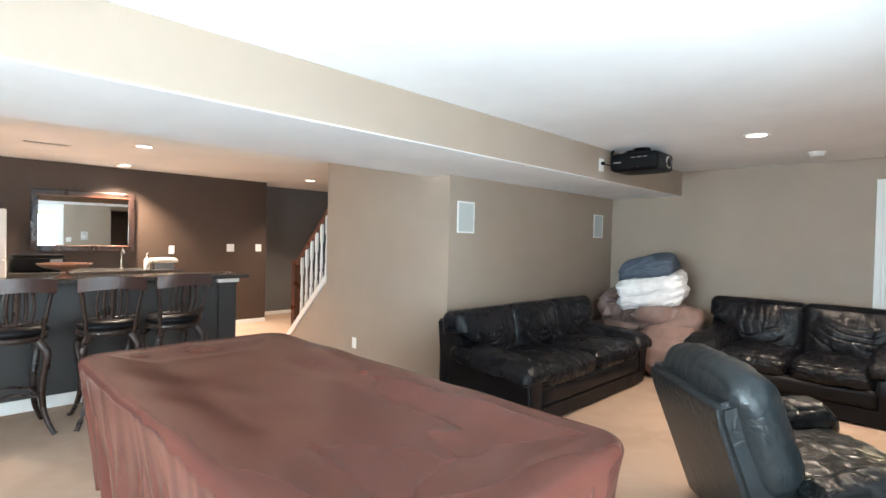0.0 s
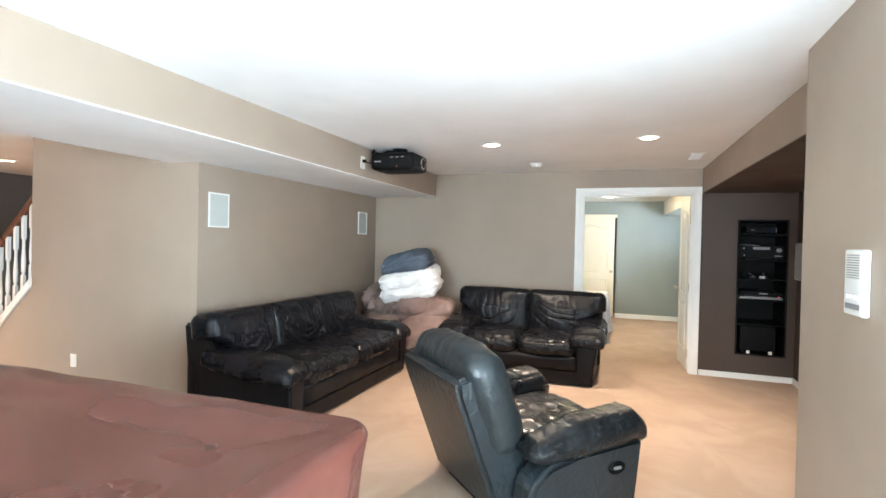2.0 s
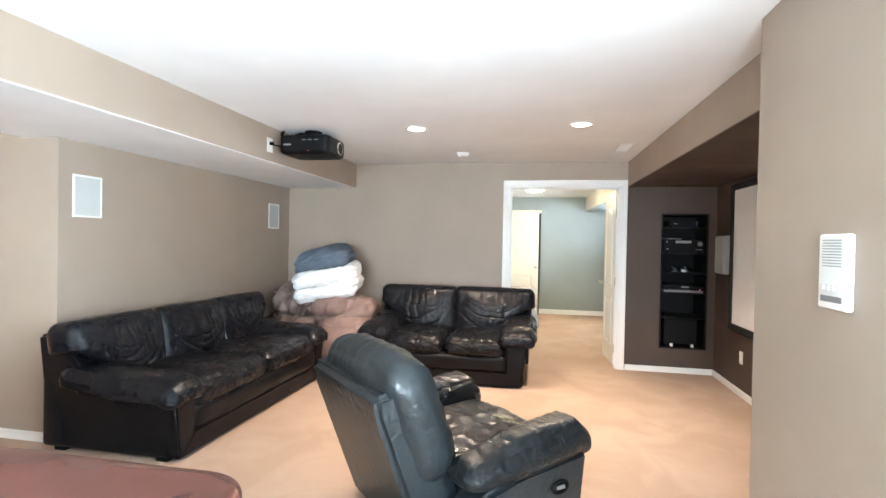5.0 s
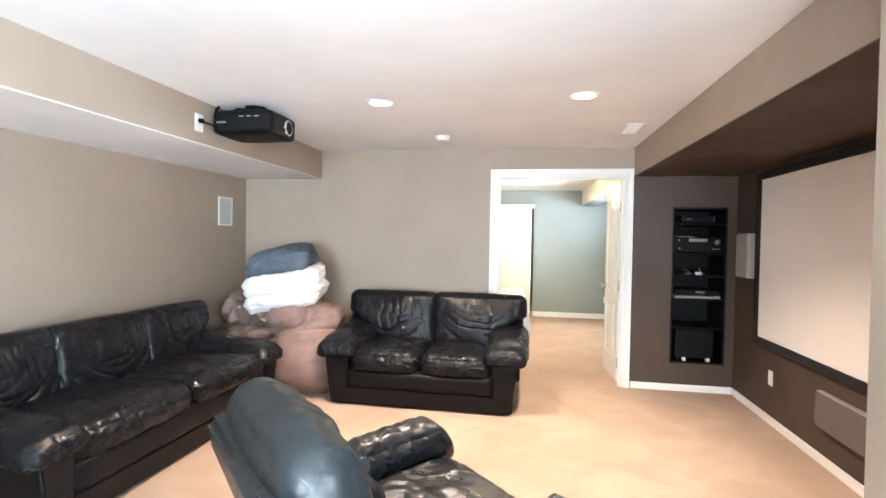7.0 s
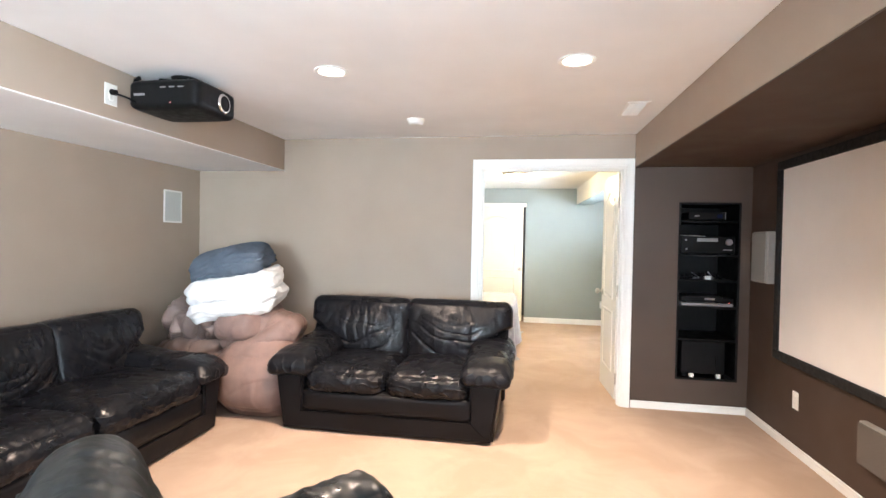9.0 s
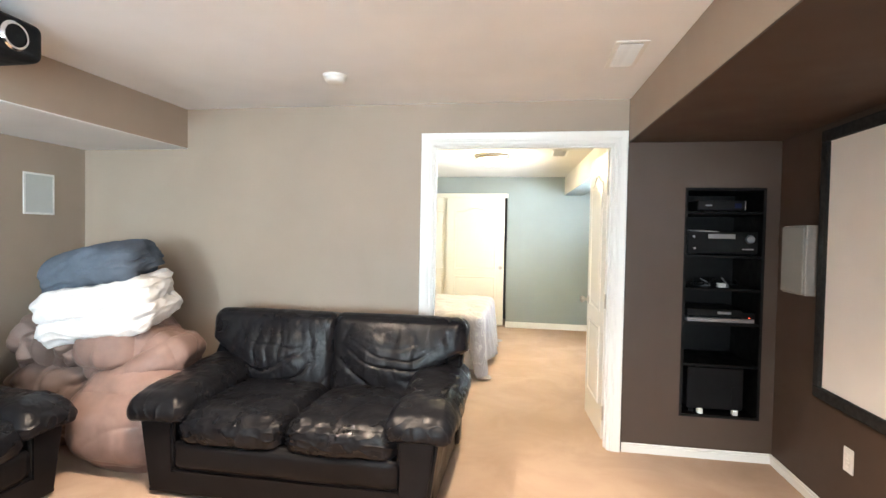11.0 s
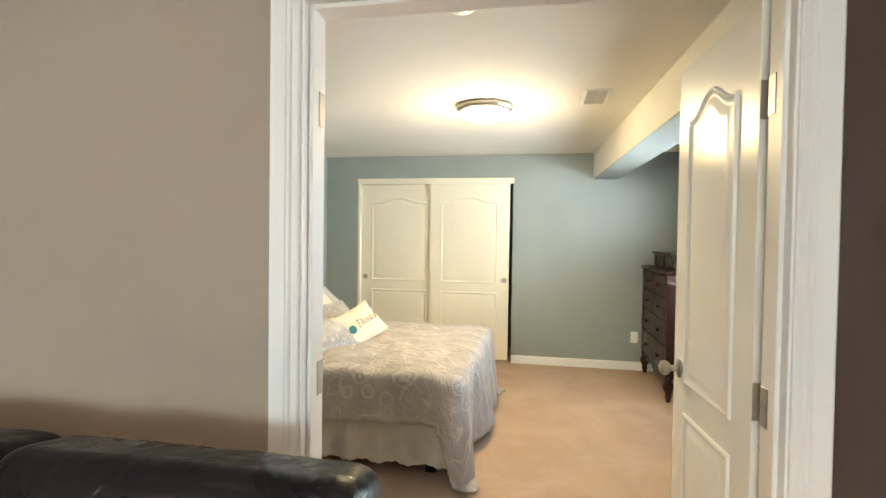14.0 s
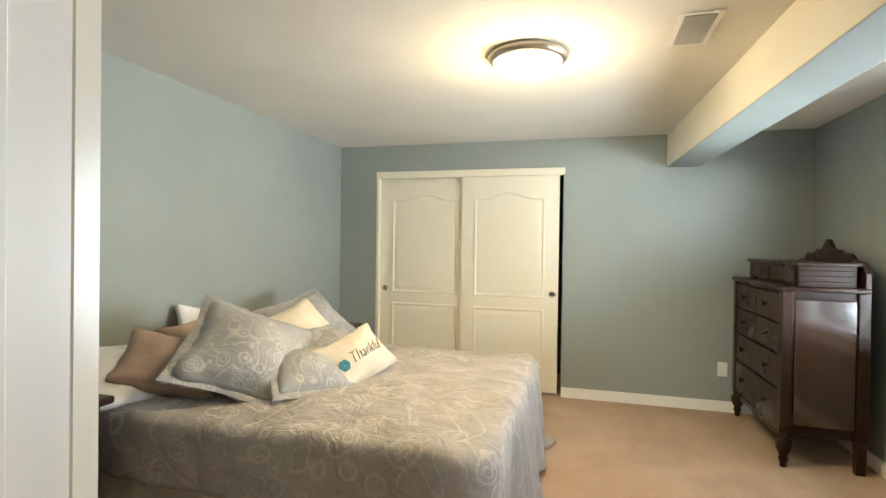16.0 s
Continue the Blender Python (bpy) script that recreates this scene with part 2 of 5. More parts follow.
MAHOGANY = wood("mahogany_veneer", (0.019, 0.0080, 0.0055), (0.032, 0.0130, 0.0085), 0.30)
MAHOGANY.node_tree.nodes["Principled BSDF"].inputs["Specular IOR Level"].default_value = 0.25
POLISHED = wood("polished_mahogany_veneer", (0.020, 0.0078, 0.0055), (0.030, 0.0115, 0.008), 0.10)
POLISHED.node_tree.nodes["Principled BSDF"].inputs["Specular IOR Level"].default_value = 0.9
DARK_WOOD = wood("espresso_wood", (0.012, 0.007, 0.006), (0.035, 0.018, 0.013), 0.28)
CREST_WOOD = wood("dark_cherry_wood", (0.028, 0.010, 0.007), (0.055, 0.019, 0.012), 0.3)
RED_WOOD = wood("cherry_stained_wood", (0.07, 0.022, 0.011), (0.15, 0.05, 0.024), 0.3)
STONE = plain("dark_granite", (0.06, 0.055, 0.052), 0.15, 0, 0.5, 90)
BARGREY = paint("charcoal_bar_paint", (0.046, 0.044, 0.043), 0.6)
STEEL = plain("brushed_nickel", (0.46, 0.42, 0.37), 0.38, 1.0, 0.05, 60)
CHROME = plain("chrome", (0.75, 0.75, 0.75), 0.12, 1.0, 0.03, 30)
PLASTIC = plain("white_plastic", (0.78, 0.77, 0.74), 0.35, 0, 0.02, 30)
GRILLE = plain("pale_grey_speaker_cloth", (0.50, 0.52, 0.50), 0.8, 0, 0.06, 300, 0.6)
GREY_CLOTH = plain("warm_grey_speaker_cloth", (0.115, 0.100, 0.088), 0.85, 0, 0.06, 300, 0.6)
BLACK = plain("black_plastic", (0.0035, 0.0035, 0.0038), 0.5, 0, 0.15, 60, 0.1, 0.14)
SATIN = plain("black_satin_lacquer", (0.003, 0.0027, 0.0027), 0.5, 0, 0.2, 30, 0.0, 0.15)
VENT = plain("grey_vent_enamel", (0.76, 0.75, 0.72), 0.5, 0, 0.05, 30)
VELVET = plain("black_velvet_frame", (0.008, 0.008, 0.008), 0.9, 0, 0.2, 90)
GRILLE_GREY = plain("pale_grey_speaker_mesh", (0.27, 0.27, 0.255), 0.8, 0, 0.06, 300, 0.5)
SPEAKER_GREY = plain("grey_speaker_case", (0.30, 0.285, 0.265), 0.5, 0, 0.04, 40)
SCREEN = plain("matte_white_screen", (0.82, 0.79, 0.755), 0.9, 0, 0.015, 6)
MIRROR = plain("silvered_glass", (0.88, 0.9, 0.9), 0.02, 1.0, 0.005, 3)
GLASS = glass_material()
SLAT = slat_material()
SILVER = plain("silver_plastic", (0.30, 0.30, 0.31), 0.35, 0.5, 0.05, 50)
PAPER = plain("white_paper", (0.8, 0.8, 0.78), 0.8, 0, 0.03, 30)
TERRACOTTA = wood("red_brown_bowl_wood", (0.13, 0.05, 0.028), (0.26, 0.11, 0.06), 0.3)
INK = plain("black_stitching", (0.02, 0.02, 0.022), 0.7, 0, 0.1, 80)
TEAL = plain("teal_felt", (0.02, 0.16, 0.19), 0.9, 0, 0.15, 120, 0.3)
CAN_GLOW = glow("downlight_lens", (1.0, 0.86, 0.68), 14)
BOWL_GLOW = glow("lit_frosted_glass", (1.0, 0.84, 0.58), 20)
LED_RED, LED_BLUE = glow("red_led", (1.0, 0.05, 0.02), 4), plain("dark_blue_display", (0.01, 0.015, 0.05), 0.2)
GRASS = plain("lawn_grass", (0.07, 0.11, 0.035), 0.9, 0, 0.4, 3, 0.5)
CONCRETE = plain("concrete_slab", (0.42, 0.40, 0.37), 0.85, 0, 0.1, 12, 0.4)


# ---- mesh helpers ----
def box(bm, x0, y0, z0, x1, y1, z1, bevel=0.0, seg=2):
    made = bmesh.ops.create_cube(bm, size=1.0)["verts"]
    for v in made:
        v.co = Vector(((x0 + x1) / 2 + v.co.x * (x1 - x0), (y0 + y1) / 2 + v.co.y * (y1 - y0), (z0 + z1) / 2 + v.co.z * (z1 - z0)))
    if bevel:
        edges = list({e for v in made for e in v.link_edges})
        bmesh.ops.bevel(bm, geom=edges, offset=bevel, segments=seg, affect="EDGES", profile=0.5)
    return bm


def boxed(x0, y0, z0, x1, y1, z1, bevel=0.0, seg=2):
    return box(bmesh.new(), x0, y0, z0, x1, y1, z1, bevel, seg)


def prism(bm, outline, axis, a, b):
    """A slab with that outline of (u, v) points, from a to b along an axis."""
    def at(u, v, w):
        return {"x": (w, u, v), "y": (u, w, v), "z": (u, v, w)}[axis]
    low = [bm.verts.new(at(u, v, a)) for u, v in outline]
    high = [bm.verts.new(at(u, v, b)) for u, v in outline]
    bm.faces.new(low)
    bm.faces.new(high)
    for i in range(len(low)):
        j = (i + 1) % len(low)
        bm.faces.new((low[i], low[j], high[j], high[i]))
    bmesh.ops.recalc_face_normals(bm, faces=bm.faces[:])
    return bm


def lathe(bm, profile, x=0.0, y=0.0, sides=20, sx=1.0, sy=1.0):
    """A turned body from (radius, z) pairs."""
    rings = []
    for r, z in profile:
        rings.append([bm.verts.new((x + sx * r * math.cos(2 * math.pi * i / sides), y + sy * r * math.sin(2 * math.pi * i / sides), z)) for i in range(sides)])
    for a, b in zip(rings, rings[1:]):
        for i in range(sides):
            j = (i + 1) % sides
            bm.faces.new((a[i], a[j], b[j], b[i]))
    bm.faces.new(list(reversed(rings[0])))
    bm.faces.new(rings[-1])
    return bm


def tube(bm, points, radius, sides=8):
    """A round bar along points; radius: one number or one a point."""
    points = [Vector(p) for p in points]
    rings = []
    for i, p in enumerate(points):
        way = (points[min(i + 1, len(points) - 1)] - points[max(i - 1, 0)]).normalized()
        side = way.cross(Vector((0, 0, 1)) if abs(way.z) < 0.9 else Vector((1, 0, 0))).normalized()
        up = side.cross(way)
        r = radius[i] if isinstance(radius, (list, tuple)) else radius
        rings.append([bm.verts.new(p + r * (math.cos(2 * math.pi * k / sides) * side + math.sin(2 * math.pi * k / sides) * up)) for k in range(sides)])
    for a, b in zip(rings, rings[1:]):
        for k in range(sides):
            j = (k + 1) % sides
            bm.faces.new((a[k], a[j], b[j], b[k]))
    bm.faces.new(rings[0])
    bm.faces.new(list(reversed(rings[-1])))
    bmesh.ops.recalc_face_normals(bm, faces=bm.faces[:])
    return bm


def spline(points, steps=6):
    """Points along a smooth line through the given ones."""
    p = [Vector(q) for q in points]
    p = [2 * p[0] - p[1]] + p + [2 * p[-1] - p[-2]]
    out = []
    for i in range(1, len(p) - 2):
        for k in range(steps):
            t = k / steps
            out.append(0.5 * (2 * p[i] + (p[i + 1] - p[i - 1]) * t + (2 * p[i - 1] - 5 * p[i] + 4 * p[i + 1] - p[i + 2]) * t * t
                              + (3 * p[i] - p[i - 1] - 3 * p[i + 1] + p[i + 2]) * t ** 3))
    return out + [p[-2]]


def cushion(sx, sy, sz, r, puff=(0, 0, 0), wrinkle=0.0, freq=5.0, seed=0, cuts=22, pinch=0.0, stretch=(1, 1, 1)):
    """A stuffed, rounded body: swollen faces, pulled creases, pinched corners."""
    bm = bmesh.new()
    bmesh.ops.create_cube(bm, size=2.0)
    bmesh.ops.subdivide_edges(bm, edges=bm.edges[:], cuts=cuts, use_grid_fill=True)
    half = Vector((sx / 2, sy / 2, sz / 2))
    r = min(r, sx / 2 - 0.001, sy / 2 - 0.001, sz / 2 - 0.001)
    inner = half - Vector((r, r, r))
    shift = Vector((seed * 3.7, seed * 1.3, seed * 2.1))
    for v in bm.verts:
        p = v.co.copy()
        q = Vector((p.x * half.x, p.y * half.y, p.z * half.z))
        c = Vector([max(-inner[k], min(inner[k], q[k])) for k in range(3)])
        n = (q - c).normalized() if (q - c).length > 1e-6 else Vector((0, 0, 1))
        q = c + n * r
        for k in range(3):
            i, j = (k + 1) % 3, (k + 2) % 3
            swell = puff[k] * (1 - p[i] ** 2) * (1 - p[j] ** 2)
            q[k] += swell * (1 if p[k] > 0 else -1) * min(1, abs(p[k]) ** 3)
        if pinch:
            q.x *= 1 + pinch * (p.x ** 2) * (p.y ** 2)
            q.y *= 1 + pinch * (p.x ** 2) * (p.y ** 2)
        if wrinkle:
            s = Vector((q.x * stretch[0], q.y * stretch[1], q.z * stretch[2])) * freq + shift
            w = noise.noise(s) + 0.5 * (1 - 2 * abs(noise.noise(s * 1.9 + shift)))
            q += n * wrinkle * w
        v.co = q
    return bm


def shift(bm, m):
    bmesh.ops.transform(bm, matrix=m, verts=bm.verts[:])
    return bm


def drape(x0, x1, y0, y1, top, hang, cell, corner, edge, flare, fold, folds, seed, sag, extra=0.0, floor=0.012):
    """A cloth over a round-cornered box. hang: lengths to the west, east, south, north; extra: longer corners."""
    bm = bmesh.new()
    us = np.arange(x0 - hang[0] - extra, x1 + hang[1] + extra + cell / 2, cell)
    vs = np.arange(y0 - hang[2] - extra, y1 + hang[3] + (extra if hang[3] else 0) + cell / 2, cell)
    rows, lengths = [], []
    for u in us:
        line, long = [], []
        for v in vs:
            q = Vector((min(max(u, x0 + corner), x1 - corner), min(max(v, y0 + corner), y1 - corner)))
            d = Vector((u, v)) - q
            s = d.length - corner
            if s <= 0:
                inside = min(u - x0, x1 - u, v - y0, y1 - v)
                line.append(bm.verts.new((u, v, top + sag(u, v, inside))))
                long.append(-1.0)
                continue
            way = d.normalized()
            rim = q + way * corner
            wave = noise.noise(Vector((rim.x * folds, rim.y * folds, seed))) + 0.5 * noise.noise(Vector((rim.x * folds * 2.6, rim.y * folds * 2.6, seed + s)))
            turn = edge * math.pi / 2
            if s < turn:
                out, down = edge * math.sin(s / edge), edge * (1 - math.cos(s / edge))
            else:
                out, down = edge + flare * (s - turn), edge + (s - turn)
            out += fold * min(s, 0.6) * wave
            z = top + sag(rim.x, rim.y, 0.0) - down
            if z < floor + 0.03:
                out += max(0.0, floor - z) * 0.6
                z = max(z, floor + 0.014 * (1 + wave))
            line.append(bm.verts.new((rim.x + way.x * out, rim.y + way.y * out, z)))
            side_x, side_y = hang[0] if way.x < 0 else hang[1], hang[2] if way.y < 0 else hang[3]
            long.append(s - (way.x ** 2 * side_x + way.y ** 2 * side_y + extra * 4 * way.x ** 2 * way.y ** 2))
        rows.append(line)
        lengths.append(long)
    for i in range(len(us) - 1):
        for j in range(len(vs) - 1):
            if min(lengths[i][j], lengths[i + 1][j], lengths[i + 1][j + 1], lengths[i][j + 1]) < 0:
                bm.faces.new((rows[i][j], rows[i + 1][j], rows[i + 1][j + 1], rows[i][j + 1]))
    bmesh.ops.delete(bm, geom=[v for v in bm.verts if not v.link_faces], context="VERTS")
    return bm


def swags(bm, half_w, half_h, depth, seed):
    """Pulled leather folds on a back cushion's front: hanging swags low down, long gathers fanning from the top seam."""
    for v in bm.verts:
        u, w = v.co.x / half_w, v.co.z / half_h
        if v.co.y > 0.02:
            continue
        s = w + 0.85 * (1 - u * u) + 0.16 * noise.noise(Vector((u * 2, w * 2, seed)))
        a = noise.noise(Vector((s * 3.2, u * 0.8, seed)))
        swag = (1 - min(1.0, abs(a) * 4.0)) ** 2
        low = max(0.0, min(1.0, 0.45 - w))
        fan = u * (1.25 + 0.35 * w) + 0.14 * noise.noise(Vector((u * 3, w * 2.5, seed + 3)))
        b = noise.noise(Vector((fan * 3.3, w * 0.7, seed + 7)))
        c = noise.noise(Vector((fan * 8.5 + 0.8 * w, w * 1.6, seed + 15)))
        gather = (1 - min(1.0, abs(b) * 3.0)) ** 2 + 0.22 * (1 - min(1.0, abs(c) * 3.4)) ** 2
        gather *= max(0.0, min(1.0, (w + 0.75) * 1.4)) * max(0.0, min(1.0, (0.80 - w) * 2.6))
        inset = max(0.0, 1 - abs(u) ** 8)
        full = max(0.0, 1 - u * u) * max(0.0, 1 - (w + 0.25) ** 2)
        v.co.y += inset * depth * (1.2 * swag * low + 0.65 * gather - 0.40) - 0.030 * full
        if w < 0:
            v.co.z -= 0.030 * (1 - u * u) * w * w
    return bm


def crumple(bm, depth, freq, seed, where):
    """Small sharp pulls in leather; where(v): how much of them a point takes."""
    for v in bm.verts:
        k = where(v.co)
        if k <= 0:
            continue
        p = v.co * freq
        q = p + 0.6 * Vector(noise.noise_vector(p * 0.5 + Vector((seed, 0, 0))))
        ridge = max(0.0, 1 - 3.2 * abs(noise.noise(q + Vector((0, seed, 0))))) ** 2
        v.co += v.co.normalized() * k * depth * (ridge - 0.3)
    return bm


def mesh_of(name, bm, material, smooth=None):
    data = bpy.data.meshes.new(name)
    if smooth is None:
        smooth = len(bm.faces) > 60
    if smooth:
        for f in bm.faces:
            f.smooth = True
        for e in bm.edges:
            if len(e.link_faces) == 2 and e.calc_face_angle(0) > 0.75:
                e.smooth = False
    bm.to_mesh(data)
    bm.free()
    data.materials.append(material)
    return data


def part(name, bm, material, parent, label="", m=None, smooth=None):
    ob = new(name, mesh_of(name, bm, material, smooth))
    ob.parent = parent
    if m is not None:
        ob.matrix_basis = m
    return tagged(ob, label) if label else ob


def thing(name, m, label, category, group=""):
    ob = new(name)
    ob.empty_display_size = 0.1
    ob.matrix_basis = m
    return tagged(ob, label, category, group)


def solo(name, bm, material, label, category, group="", m=None, smooth=None):
    ob = new(name, mesh_of(name, bm, material, smooth))
    if m is not None:
        ob.matrix_basis = m
    return tagged(ob, label, category, group)


def structure(name, bm, material, label="", m=None, smooth=None):
    ob = new(name, mesh_of(name, bm, material, smooth))
    if m is not None:
        ob.matrix_basis = m
    return tagged(ob, label, "", "", "structure")


def solid(ob, thickness):
    mod = ob.modifiers.new("thickness", "SOLIDIFY")
    mod.thickness, mod.offset = thickness, -1
    return ob


def holder(name, label):
    ob = new(name)
    return tagged(ob, label, "", "", "structure")


# ---- the large structure ----
W, FAR, LEFT = 0.12, 6.31, 3.11          # wall thickness, door wall, sofa wall
ALC, COLY, COLX = -1.85, -0.87, 2.70     # screen wall, column face and its end
BX1, BY0, BY1 = 10.69, -1.93, 2.19       # bedroom: closet wall, window wall, bed wall
BARY, NOOKY = 8.0, 8.6                   # bar's back wall, nook behind the stairs

structure("floor", boxed(WEST - 0.2, -2.2, -0.12, 11.6, 9.0, 0.0), CARPET, "beige cut-pile carpet with brushed and trodden patches")
structure("ground", boxed(-60, -80, -0.32, 70, 90, -0.13), GRASS, "lawn outside the basement")
structure("patio", boxed(-1.6, -5.0, -0.125, 3.2, -2.25, -0.05), CONCRETE, "pale concrete patio outside the garden door")

# ceilings
structure("ceiling", boxed(WEST, ALC, CEIL, FAR, NOOKY, CEIL + 0.2), WHITE, "flat white painted ceiling")
structure("ceiling_bedroom", boxed(FAR + W, BY0, CEIL, BX1, BY1, CEIL + 0.2), CREAM, "off-white painted bedroom ceiling")

# the dropped beam beside the sofa wall: taupe face, white underside
beam = structure("soffit_beam", boxed(WEST, 2.229, BEAM, FAR, 3.40, CEIL - 0.002), TAN, "dropped ceiling beam with taupe face")
part("beam_underside", boxed(WEST, 2.231, BEAM - 0.006, FAR, 3.398, BEAM + 0.004), WHITE, beam, "white painted underside")
alcove_beam = structure("soffit_alcove", prism(bmesh.new(), [(COLX, ALC), (FAR, ALC), (FAR, -0.937), (COLX, -1.02)], "z", 2.032, CEIL - 0.002), TAN, "dropped ceiling over the screen alcove")
part("beam_underside", prism(bmesh.new(), [(COLX, ALC), (FAR, ALC), (FAR, -0.938), (COLX, -1.021)], "z", 2.025, 2.031), BROWN, alcove_beam, "dark brown underside")
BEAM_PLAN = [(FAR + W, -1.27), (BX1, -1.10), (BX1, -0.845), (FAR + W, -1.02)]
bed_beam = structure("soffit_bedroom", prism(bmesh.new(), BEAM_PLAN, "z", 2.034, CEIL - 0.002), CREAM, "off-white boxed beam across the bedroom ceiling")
# the window's blue skylight on the underside is put into its colour
part("beam_underside", prism(bmesh.new(), BEAM_PLAN, "z", 2.028, 2.033), BLUE, bed_beam, "underside coloured blue-grey for the window's skylight")

# walls of the main room
OPEN_Y0, OPEN_Y1, OPEN_Z = -0.862, 0.364, 2.03
bm = boxed(FAR, OPEN_Y1, 0, FAR + W, LEFT + W, CEIL + 0.2)
box(bm, FAR, -0.935, OPEN_Z, FAR + W, OPEN_Y1, CEIL + 0.2)
box(bm, FAR, -0.935, 0, FAR + W, OPEN_Y0, OPEN_Z)
structure("wall_east", bm, TAN, "taupe painted wall around the double doorway")
NY0, NY1, NZ0, NZ1 = -1.772, -1.292, 0.262, 1.735
bm = boxed(FAR, NY1, 0, FAR + W, -0.935, CEIL + 0.2)
box(bm, FAR, ALC - W, 0, FAR + W, NY0, CEIL + 0.2)
box(bm, FAR, NY0, 0, FAR + W, NY1, NZ0)
box(bm, FAR, NY0, NZ1, FAR + W, NY1, CEIL + 0.2)
structure("wall_alcove_end", bm, BROWN, "dark brown wall with a built-in equipment niche")
structure("wall_alcove_screen", boxed(COLX - W, ALC - W, 0, FAR, ALC, CEIL + 0.2), BROWN, "dark brown wall behind the projection screen")
structure("wall_alcove_side", boxed(COLX - W, ALC, 0, COLX - 0.0, COLY - W, CEIL + 0.2), BROWN, "dark brown side wall of the screen alcove")
PX0, PX1 = -0.95, 1.56                   # garden door
bm = boxed(PX1, COLY - W, 0, COLX, COLY, CEIL + 0.2)
box(bm, PX0, COLY - W, 2.05, PX1, COLY, CEIL + 0.2)
box(bm, WEST - W, COLY - W, 0, PX0, COLY, CEIL + 0.2)
structure("wall_south", bm, TAN, "taupe painted wall with the garden door")
structure("wall_sofa", boxed(3.2, LEFT, 0, FAR, LEFT + W, CEIL + 0.2), TAN, "taupe painted wall behind the long sofa")
# the wall beside the stairs: full height, then sloping down under the stringer
SX = 3.2
bm = prism(bmesh.new(), [(LEFT + W, 0), (6.06, 0), (5.09, 0.90), (5.09, CEIL + 0.2), (LEFT + W, CEIL + 0.2)], "x", SX, SX + W)
structure("wall_stairs", bm, TAN, "taupe wall sloping down beside the staircase")
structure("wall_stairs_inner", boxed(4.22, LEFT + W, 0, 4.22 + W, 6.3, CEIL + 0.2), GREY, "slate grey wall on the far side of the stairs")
structure("wall_bar", boxed(WEST, BARY, 0, 3.87, BARY + W, CEIL + 0.2), BROWN, "dark brown wall behind the bar")
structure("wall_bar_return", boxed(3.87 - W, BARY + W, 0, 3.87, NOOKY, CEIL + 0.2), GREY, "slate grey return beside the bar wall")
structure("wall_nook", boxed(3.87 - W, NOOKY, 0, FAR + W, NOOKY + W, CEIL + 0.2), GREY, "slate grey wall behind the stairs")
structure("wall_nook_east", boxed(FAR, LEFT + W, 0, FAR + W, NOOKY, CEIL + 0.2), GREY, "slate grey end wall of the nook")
VY0, VY1, VZ0, VZ1 = -0.15, 1.95, 0.75, 2.0
bm = boxed(WEST - W, COLY, 0, WEST, VY0, CEIL + 0.2)
box(bm, WEST - W, VY1, 0, WEST, BARY + W, CEIL + 0.2)
box(bm, WEST - W, VY0, 0, WEST, VY1, VZ0)
box(bm, WEST - W, VY0, VZ1, WEST, VY1, CEIL + 0.2)
structure("wall_west", bm, TAN, "taupe painted end wall with an assumed window")

# walls of the bedroom
structure("wall_bedroom_bed", boxed(FAR + W, BY1, 0, BX1, BY1 + W, CEIL + 0.2), BLUE, "blue-grey painted wall behind the bed")
CY0, CY1, CZ = 0.004, 1.786, 2.045       # closet opening
bm = boxed(BX1, CY1, 0, BX1 + W, BY1 + W, CEIL + 0.2)
box(bm, BX1, BY0 - W, 0, BX1 + W, CY0, CEIL + 0.2)
box(bm, BX1, CY0, CZ, BX1 + W, CY1, CEIL + 0.2)
structure("wall_bedroom_closet", bm, BLUE, "blue-grey painted wall with a closet opening")
WX0, WX1, WZ0, WZ1 = 8.27, 9.52, 0.73, 1.86
bm = boxed(WX1, BY0 - W, 0, BX1, BY0, CEIL + 0.2)
box(bm, FAR + W, BY0 - W, 0, WX0, BY0, CEIL + 0.2)
box(bm, WX0, BY0 - W, 0, WX1, BY0, WZ0)
box(bm, WX0, BY0 - W, WZ1, WX1, BY0, CEIL + 0.2)
structure("wall_bedroom_window", bm, BLUE, "blue-grey painted wall with a window")
bm = boxed(FAR + W, OPEN_Y1, 0, FAR + W + 0.012, BY1, CEIL)
box(bm, FAR + W, OPEN_Y0, OPEN_Z, FAR + W + 0.012, OPEN_Y1, CEIL)
box(bm, FAR + W, -1.0, 0, FAR + W + 0.012, OPEN_Y0, CEIL)
structure("wall_bedroom_door", bm, BLUE, "blue-grey painted bedroom side of the door wall")
bm = boxed(6.90, BY0, 0, 6.98, -1.0, CEIL)
box(bm, FAR + W, -1.08, 0, 6.90, -1.0, CEIL)
structure("wall_bedroom_chase", bm, BLUE, "blue-grey boxed-out corner behind the equipment niche")
bm = boxed(BX1 + W, CY0 - 0.2, 0, 11.5, CY0 - 0.1, CEIL)
box(bm, BX1 + W, CY1 + 0.1, 0, 11.5, CY1 + 0.2, CEIL)
box(bm, 11.5, CY0 - 0.2, 0, 11.55, CY1 + 0.2, CEIL)
box(bm, BX1 + W, CY0 - 0.2, CEIL, 11.55, CY1 + 0.2, CEIL + 0.1)
structure("wall_closet_inside", bm, GREY, "dark inside of the closet")


